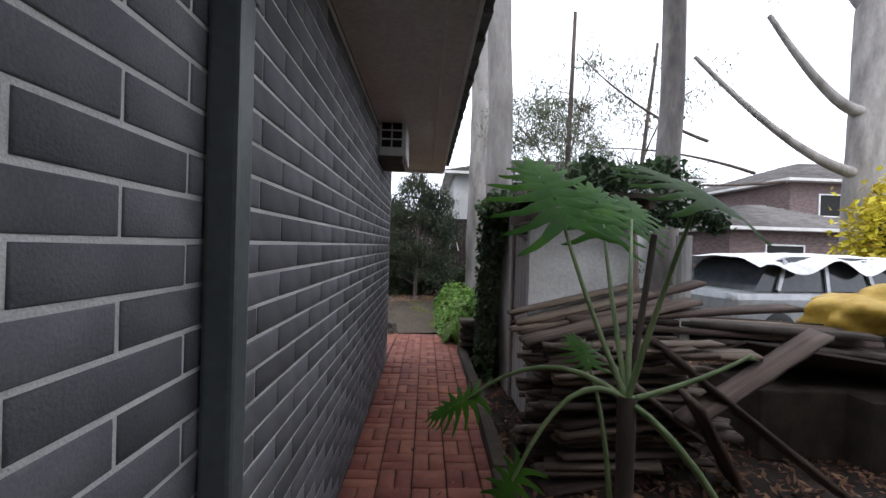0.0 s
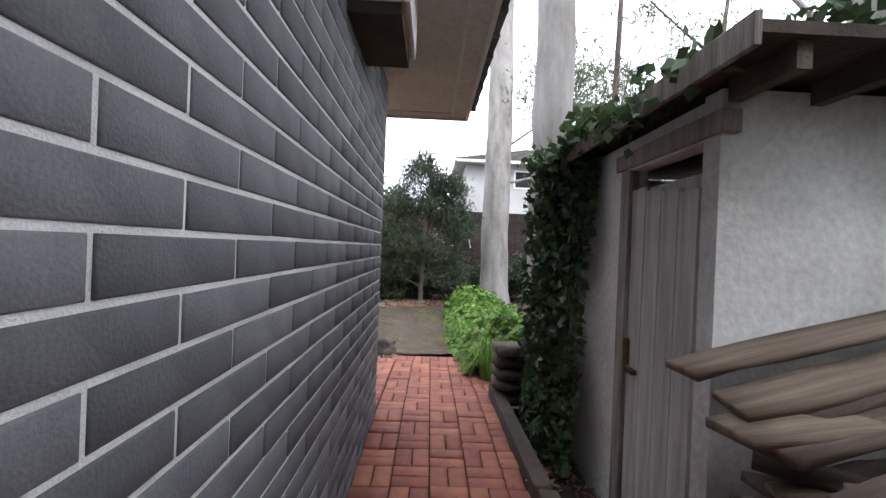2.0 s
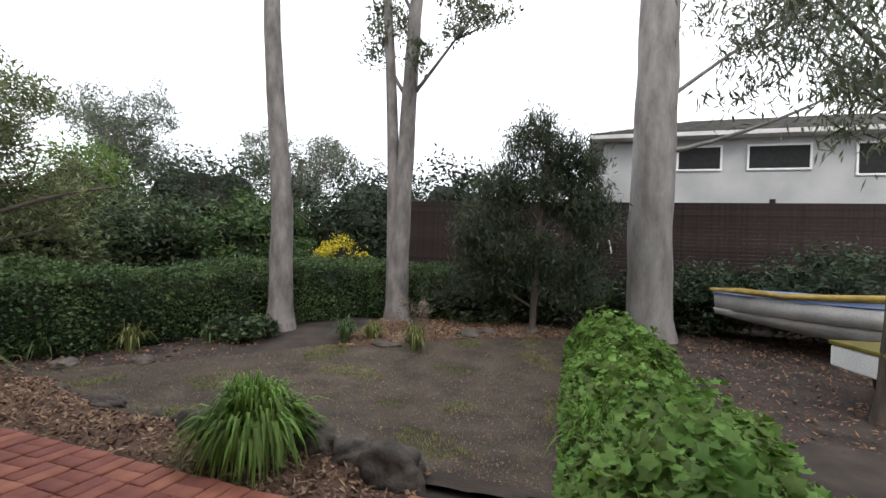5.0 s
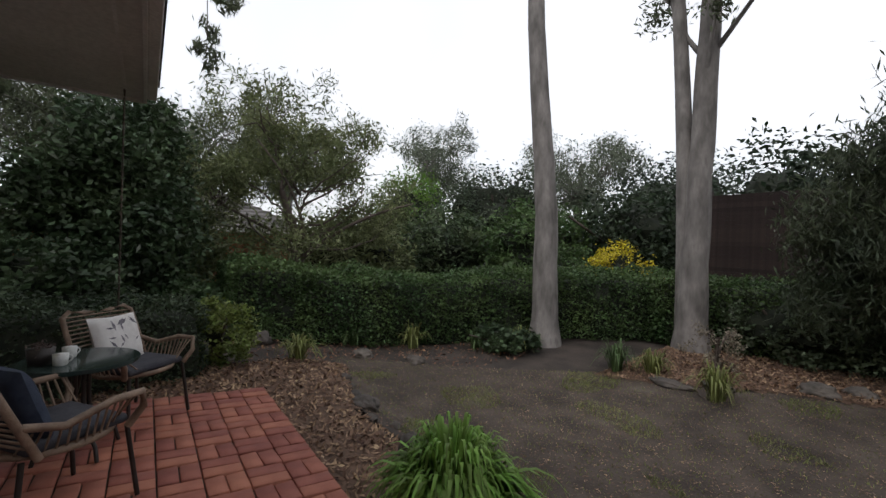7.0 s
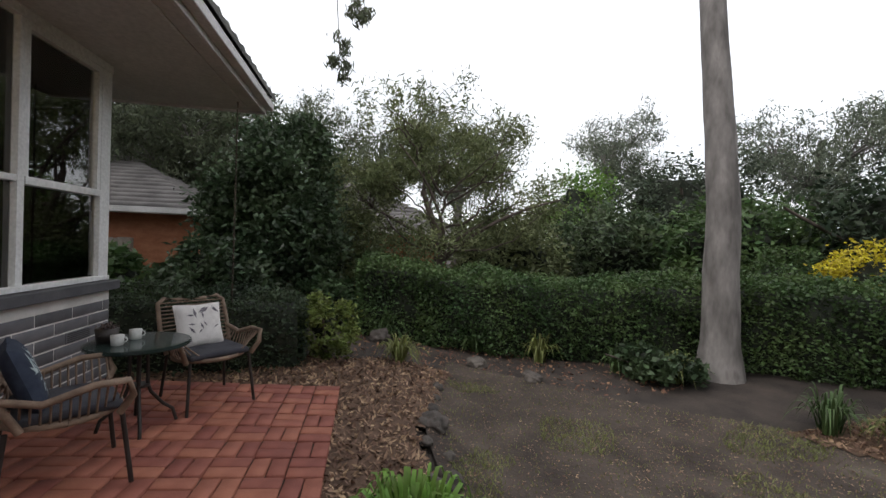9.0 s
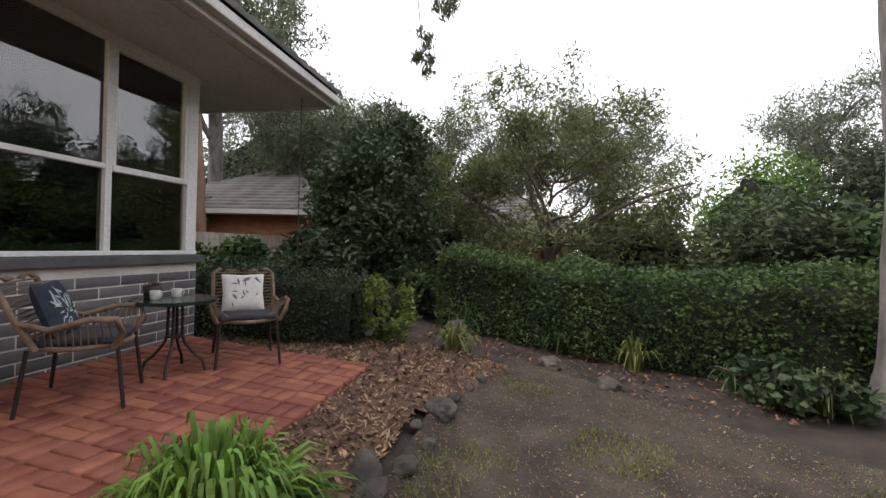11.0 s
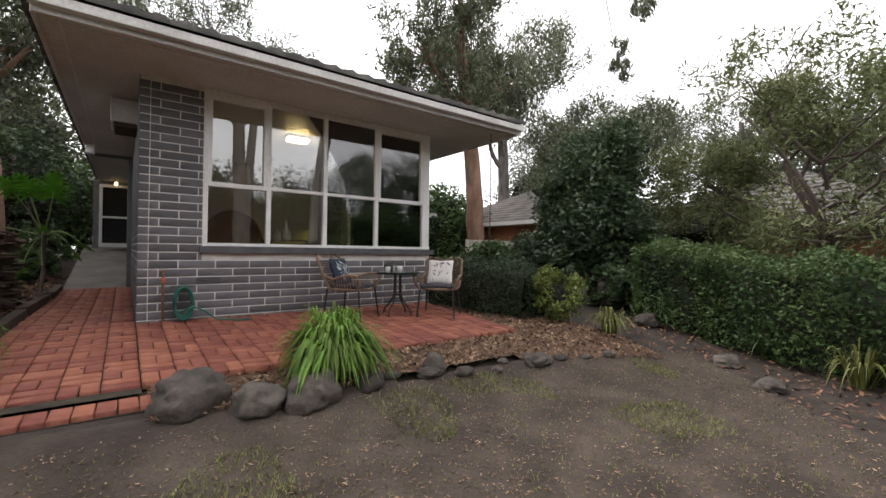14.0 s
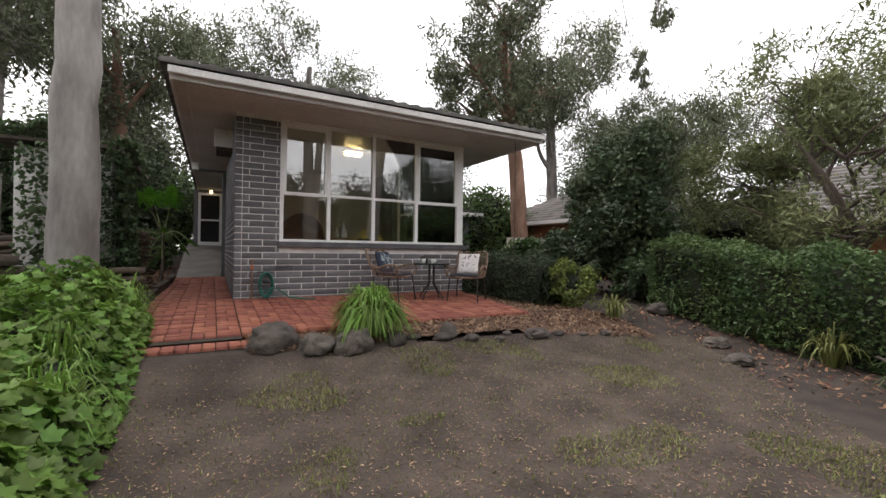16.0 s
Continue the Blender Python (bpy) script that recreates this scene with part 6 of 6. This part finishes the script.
ac1 = tagged(new("lounge_chair"), "rounded tan lounge chair near the window", "chair")
bm = bmesh.new()
bmesh.ops.create_uvsphere(bm, u_segments=28, v_segments=16, radius=1.0)
bmesh.ops.delete(bm, geom=[v for v in bm.verts if v.co.y < -0.25 and v.co.z > -0.35], context="VERTS")
for v in bm.verts:
    v.co = Vector((v.co.x * 0.42, v.co.y * 0.4, v.co.z * 0.46))
part("shell", bm, TAN, ac1, smooth=True).location = (0, 0, 0.78)
part("seat_pad", box(-0.32, 0.32, -0.3, 0.25, 0.42, 0.55, 0.05), TAN, ac1)
for sx, sy in ((-1, -1), (1, -1), (1, 1), (-1, 1)):
    tube("leg", [(sx * 0.26, sy * 0.24, 0), (sx * 0.2, sy * 0.18, 0.42)], 0.018, PALE_WOOD, ac1, 8)
ac1.matrix_basis = pose(-2.15, 5.3, 0.2, 0, 0, 160)
st = tagged(new("side_table"), "small pale oak side table by the window", "table")
part("top", box(-0.24, 0.24, -0.2, 0.2, 0.74, 0.78, 0.01), PALE_WOOD, st)
for sx, sy in ((-1, -1), (1, -1), (1, 1), (-1, 1)):
    tube("leg", [(sx * 0.22, sy * 0.18, 0), (sx * 0.17, sy * 0.13, 0.74)], 0.017, PALE_WOOD, st, 8)
st.matrix_basis = pose(-2.85, 5.6, 0.2)
vase = tagged(new("vase"), "white ceramic bottle vase on the side table", "vase", "vases")
tube("vessel", [(0, 0, 0), (0, 0, 0.005), (0, 0, 0.08), (0, 0, 0.17), (0, 0, 0.22), (0, 0, 0.3)], [0.02, 0.06, 0.075, 0.06, 0.025, 0.022], WHITE, vase, 18)
vase.location = (-2.85, 5.6, 0.98)
v2 = copy_thing(vase, pose(-2.7, 5.66, 0.98) @ Matrix.Diagonal((0.8, 0.8, 0.6, 1)))
sofa = tagged(new("sofa"), "grey sofa at the back of the room", "sofa")
part("base", box(-4.9, -3.1, 3.0, 3.8, 0.2, 0.6, 0.05), CUSHION, sofa)
part("backrest", box(-4.9, -3.1, 2.75, 3.0, 0.2, 1.05, 0.06), CUSHION, sofa)
for x in (-5.02, -3.08):
    part("armrest", box(x - 0.06, x + 0.1, 2.8, 3.8, 0.2, 0.8, 0.04), CUSHION, sofa)
hp = tagged(new("house_plant"), "leafy green house plant in a white pot", "plant")
hp.location = (-4.65, 5.5, 0.2)
tube("pot", [(0, 0, 0), (0, 0, 0.01), (0, 0, 0.5), (0, 0, 0.51), (0, 0, 0.45)], [0.02, 0.13, 0.17, 0.15, 0.14], WHITE, hp, 20)
tube("stem", [(0, 0, 0.45), (0.02, 0, 0.9), (0, 0.02, 1.4)], 0.012, BARK_DARK, hp, 6)
_, lp = clumps((0, 0, 1.15), (0.28, 0.28, 0.4), 26, 9, 0.05)
tagged(link("foliage", array_mesh("foliage", *leaf_arrays(lp, 0.13, 0.06)), HEDGE, hp), kind="stuff")


blind = tagged(new("venetian_blind"), "white venetian blind drawn down inside the side window", "blind")
bm = box(-0.013, 0.013, 4.36, 6.15, -0.0008, 0.0008)
me = bpy.data.meshes.new("slat")
bm.to_mesh(me)
bm.free()
me.materials.append(WHITE)
for k in range(46):
    ob = new("slat", me)
    ob.parent = blind
    ob.matrix_basis = pose(WX + 0.16, 0, 1.66 + k * 0.024, 0, 38, 0)
part("head_rail", box(WX + 0.14, WX + 0.18, 4.36, 6.15, 2.77, 2.8), WHITE, blind)

# ---- boat on trestles at the back of the garden ----
boat = tagged(new("boat"), "old white wooden boat under a blue and yellow tarpaulin", "boat")
boat.matrix_basis = pose(2.75, 16.3, -0.45, 0, 0, -24)
HULL = material("chalky_white_paint", (0.42, 0.41, 0.4), (0.56, 0.55, 0.53), scale=3, rough=0.8, bump=0.2, fine=30)
L = 4.2
us = np.linspace(0, 1, 13)
beam = 0.85 * np.minimum(1, (us * 2.2 + 0.02)) ** 0.6
for name, z_top, z_low, w_top, w_low in (("upper_strake", 1.1, 0.8, 1.0, 0.96), ("lower_strake", 0.81, 0.42, 0.93, 0.55)):
    rows = []
    for u, b in zip(us, beam):
        low = z_low + (0.3 * (1 - u) ** 2 if name == "lower_strake" else 0.02 * (1 - u))
        rows += [(u * L, -b * w_top, z_top + 0.03 * (1 - u)), (u * L + 0.03, -b * w_low, low), (u * L + 0.03, b * w_low, low), (u * L, b * w_top, z_top + 0.03 * (1 - u))]
    f = [(i * 4 + j, i * 4 + (j + 1) % 4, i * 4 + 4 + (j + 1) % 4, i * 4 + 4 + j) for i in range(12) for j in range(4)] + [(0, 1, 2, 3), (51, 50, 49, 48)]
    link(name, array_mesh(name, rows, [q[::-1] for q in f]), HULL, boat)
rows = []
for u, b in zip(us, beam):
    for w in np.linspace(-1, 1, 7):
        rows.append((u * L - 0.02, w * (b + 0.02), 1.14 + 0.1 * (1 - w * w) + rng.normal() * 0.012))
f = [(i * 7 + j, (i + 1) * 7 + j, (i + 1) * 7 + j + 1, i * 7 + j + 1) for i in range(12) for j in range(6)]
link("tarpaulin", array_mesh("tarpaulin", rows, f, True), material("blue_tarpaulin", (0.1, 0.16, 0.34), (0.2, 0.27, 0.45), scale=3, rough=0.5, bump=0.3), boat, "faded blue tarpaulin")
tube("rolled_cover", [(-0.05, -0.1, 1.2), (0.5, -0.5, 1.23), (1.1, -0.62, 1.2), (1.8, -0.7, 1.24), (2.6, -0.66, 1.3), (3.6, -0.5, 1.36)], [0.03, 0.06, 0.05, 0.06, 0.07, 0.08], material("yellow_cover", (0.3, 0.2, 0.04), (0.46, 0.32, 0.08), scale=8, rough=0.7, bump=0.5), boat, 9, wobble=0.25)
for u in (0.45, 0.85):
    for s in (-1, 1):
        tube("trestle_leg", [(u * L, s * 0.3, 0.6), (u * L, s * 0.55, 0.0)], 0.03, HULL, boat, 6)
    tube("trestle_bar", [(u * L, -0.42, 0.5), (u * L, 0.42, 0.5)], 0.035, HULL, boat, 6)

# ---- loose cover of the ground ----
def scatter(name, label, category, n, region, size, mat, flat=0.35, lift=0.02):
    x0, x1, y0, y1 = region[:4]
    x, y = rng.uniform(x0, x1, n), rng.uniform(y0, y1, n)
    if len(region) > 4:
        k = region[4](x, y)
        x, y = x[k], y[k]
    c = np.stack([x, y, ground_z(x, y) + lift + rng.uniform(0, 0.015, len(x))], 1)
    m = len(c)
    a = rng.uniform(0, 2 * np.pi, m)
    d = np.stack([np.cos(a), np.sin(a), rng.normal(size=m) * flat], 1)
    s = np.stack([-np.sin(a), np.cos(a), rng.normal(size=m) * flat], 1)
    ln, wd = (size[0] * rng.uniform(0.4, 1.5, m))[:, None], (size[1] * rng.uniform(0.5, 1.4, m))[:, None]
    v = np.stack([c - d * ln / 2, c + s * wd / 2, c + d * ln / 2, c - s * wd / 2], 1).reshape(-1, 3)
    tagged(link(name, array_mesh(name, v, np.arange(4 * m).reshape(m, 4)), mat), label, category, kind="stuff")


def tufts(name, label, n, region, height, mat, patch=None):
    x0, x1, y0, y1 = region[:4]
    x, y = rng.uniform(x0, x1, n), rng.uniform(y0, y1, n)
    k = region[4](x, y) if len(region) > 4 else np.ones(n, bool)
    if patch:
        k &= np.array([noise.noise(Vector((a * patch[0], b * patch[0], 3.3))) > patch[1] for a, b in zip(x, y)])
    x, y = x[k], y[k]
    m = len(x)
    h = height * rng.uniform(0.4, 1.3, m)
    a = rng.uniform(0, 2 * np.pi, m)
    z = ground_z(x, y)
    lean = rng.uniform(0.3, 1.3, m) * h
    b = 0.004
    v = np.stack([np.stack([x - np.sin(a) * b, y + np.cos(a) * b, z], 1), np.stack([x + np.sin(a) * b, y - np.cos(a) * b, z], 1), np.stack([x + np.cos(a) * lean, y + np.sin(a) * lean, z + h], 1)], 1).reshape(-1, 3)
    tagged(link(name, array_mesh(name, v, np.arange(3 * m).reshape(m, 3)), mat), label, "grass", kind="stuff")


scatter("bark_chips", "loose reddish bark chips on the bed", "mulch", 75000, (-7.2, 1.5, 6.3, 16, mulch_zone), (0.055, 0.02), CHIP, 0.5)
scatter("leaf_litter", "dry brown fallen leaves on the soil", "leaves", 26000, (0.12, 7.5, -1, 8.5), (0.07, 0.03), LITTER, 0.4, 0.0)
scatter("leaf_litter", "dry brown fallen leaves under the hedge", "leaves", 9000, (-4.0, 5.0, 11.6, 17.5, lambda x, y: ~lawn_zone(x, y)), (0.06, 0.025), LITTER, 0.4, 0.0)
scatter("leaf_litter", "dry brown fallen leaves along the hedge", "leaves", 2200, (-9.0, -5.2, 8.6, 12.8, lambda x, y: ~lawn_zone(x, y)), (0.06, 0.025), LITTER, 0.4, 0.0)
scatter("lawn_litter", "small dry leaves and bits of bark on the lawn", "leaves", 26000, (-7.5, 0.2, 9.3, 15.5, lawn_zone), (0.024, 0.009), CHIP, 0.2, 0.004)
scatter("path_litter", "small dry leaves on the path", "leaves", 260, (-0.9, 0.1, 2, 8.5), (0.035, 0.015), LITTER, 0.2, 0.1)
tufts("lawn_grass", "short sparse grass patches on the bare lawn", 110000, (-7.5, 0.2, 9.4, 15.5, lawn_zone), 0.032, GRASS, (1.3, 0.26))
tufts("fine_lawn_grass", "scattered short grass blades on the bare lawn", 24000, (-7.5, 0.2, 9.4, 15.5, lawn_zone), 0.022, GRASS)

# ---- bricks and pavers, last ----
LB, HB, GAP = 0.387, 0.087, 0.013
SHAPES = {}


def brick_of(axis, ln):
    """The shared mesh of a brick of that length in a wall facing x or y."""
    key = (axis, round(ln, 2))
    if key not in SHAPES:
        SHAPES[key] = brick_mesh("brick", 0.1, ln, HB, "x", 0.004, BRICK) if axis == "x" else brick_mesh("brick", ln, 0.1, HB, "y", 0.004, BRICK)
    return SHAPES[key]


def course(lo, hi, shift):
    """Bricks from hi down to lo: (centre, length), cut at both ends."""
    out, a = [], hi + shift
    while a > lo + 0.03:
        top, bottom = min(a, hi), max(a - 0.4, lo)
        if top - bottom > 0.05:
            out.append(((top + bottom) / 2, top - bottom - GAP))
        a -= 0.4
    return out


near = 0
rest = []
for c in range(32):
    z = c * 0.1 - 0.25
    if z > TOP - 0.03:
        break
    for y, ln in course(0.2, CY + 0.004, 0.306 if c % 2 else 0.106):
        at = ((CX, y, z), (rng.normal() * 0.2, 0, rng.normal() * 0.15))
        if 1.2 < y < 6.3 and 0.3 < z < 2.35 and near < 300 and ln > 0.3:
            lay("brick", brick_of("x", ln), [at], house_wall_side)
            near += 1
        else:
            rest.append((brick_of("x", ln), at))
by_mesh = {}
for me, at in rest:
    by_mesh.setdefault(me.name, (me, []))[1].append(at)
for me, places in by_mesh.values():
    lay_joined("brick_courses", me, places, house_wall_side, BRICK_FAR)
for c in range(32):
    z = c * 0.1 - 0.25
    if z > TOP - 0.03:
        break
    right = WX if z < 0.75 else -1.605
    for x, ln in course(right, CX - 0.102, 0.1 if c % 2 else 0.3):
        lay("brick", brick_of("y", ln), [((x, CY, z), (0, 0, 0))], house_wall_end)
    lay("brick", brick_of("y", 0.1), [((CX - 0.05, CY, z), (0, 0, 0))], house_wall_end)
SILL = material("grey_sill_brick", (0.08, 0.08, 0.088), (0.12, 0.118, 0.125), scale=5, rough=0.7, bump=0.2, fine=100)
part("sill", box(WX - 0.05, -1.57, CY - 0.12, CY + 0.06, 0.79, 0.875, 0.008), SILL, house_wall_end)

# paved path and patio
patio = tagged(link("patio", array_mesh("patio", [(-4.94, 6.41, -0.035), (CX, 6.41, -0.035), (CX, 8.5, -0.165), (-4.94, 8.5, -0.165), (-4.94, 6.41, -0.5), (CX, 6.41, -0.5), (CX, 8.5, -0.5), (-4.94, 8.5, -0.5)], [(0, 1, 2, 3), (7, 6, 5, 4), (0, 4, 5, 1), (1, 5, 6, 2), (2, 6, 7, 3), (3, 7, 4, 0)]), JOINT), "red clay brick patio in basketweave", "patio", kind="structure")
path_floor = tagged(link("path", array_mesh("path", [(CX, 1.5, 0.008), (0.12, 1.5, 0.008), (0.12, 4.5, -0.052), (CX, 4.5, -0.052), (0.12, 6.4, -0.052), (CX, 6.4, -0.052), (0.12, 8.66, -0.188), (CX, 8.66, -0.188)], [(0, 1, 2, 3), (3, 2, 4, 5), (5, 4, 6, 7)]), JOINT), "uneven red clay brick path in basketweave", "path", kind="structure")
paver = brick_mesh("paver", 0.108, 0.226, 0.06, "z", 0.005, PAVER)


def patio_z(x, y):
    return -0.012 - 0.062 * max(0.0, y - 6.4)


def weave(x0, x1, y0, y1, zf, rough):
    out = []
    cell = 0.235
    for i in range(int(round((x1 - x0) / cell))):
        for j in range(int(round((y1 - y0) / cell))):
            cx, cy = x0 + (i + 0.5) * cell, y0 + (j + 0.5) * cell
            for s in (-1, 1):
                turn = (i + j) % 2
                px, py = (cx, cy + s * cell / 4) if turn else (cx + s * cell / 4, cy)
                out.append(((px, py, zf(px, py) + rng.normal() * rough), (rng.normal() * rough * 150 - (3.4 if zf is patio_z else 0), rng.normal() * rough * 150, (90 if turn else 0) + rng.normal() * 0.8)))
    return out


slots = weave(-4.945, CX, 6.42, 8.53, patio_z, 0.0015)
lay("paver", paver, slots[:306], patio)
lay_joined("pavers", paver, slots[306:], patio, PAVER_FAR)
slots = weave(CX + 0.002, 0.12, 1.5, 8.65, lambda x, y: -0.03 - 0.06 * max(0.0, y - 6.4) + 0.02 * max(0.0, 4.5 - y), 0.003)
near = [s for s in slots if s[0][1] > 3.6]
lay("paver", paver, near[:300], path_floor)
lay_joined("pavers", paver, near[300:] + [s for s in slots if s[0][1] <= 3.6], path_floor, PAVER_FAR)
step = tagged(part("step", box(CX - 0.1, 0.1, 8.67, 8.92, -0.5, -0.235), JOINT), "low red brick step down to the lawn", "step", kind="structure")
lay("paver", paver, [((CX - 0.04 + k * 0.116, 8.795, -0.2), (0, 0, rng.normal())) for k in range(10)], step)
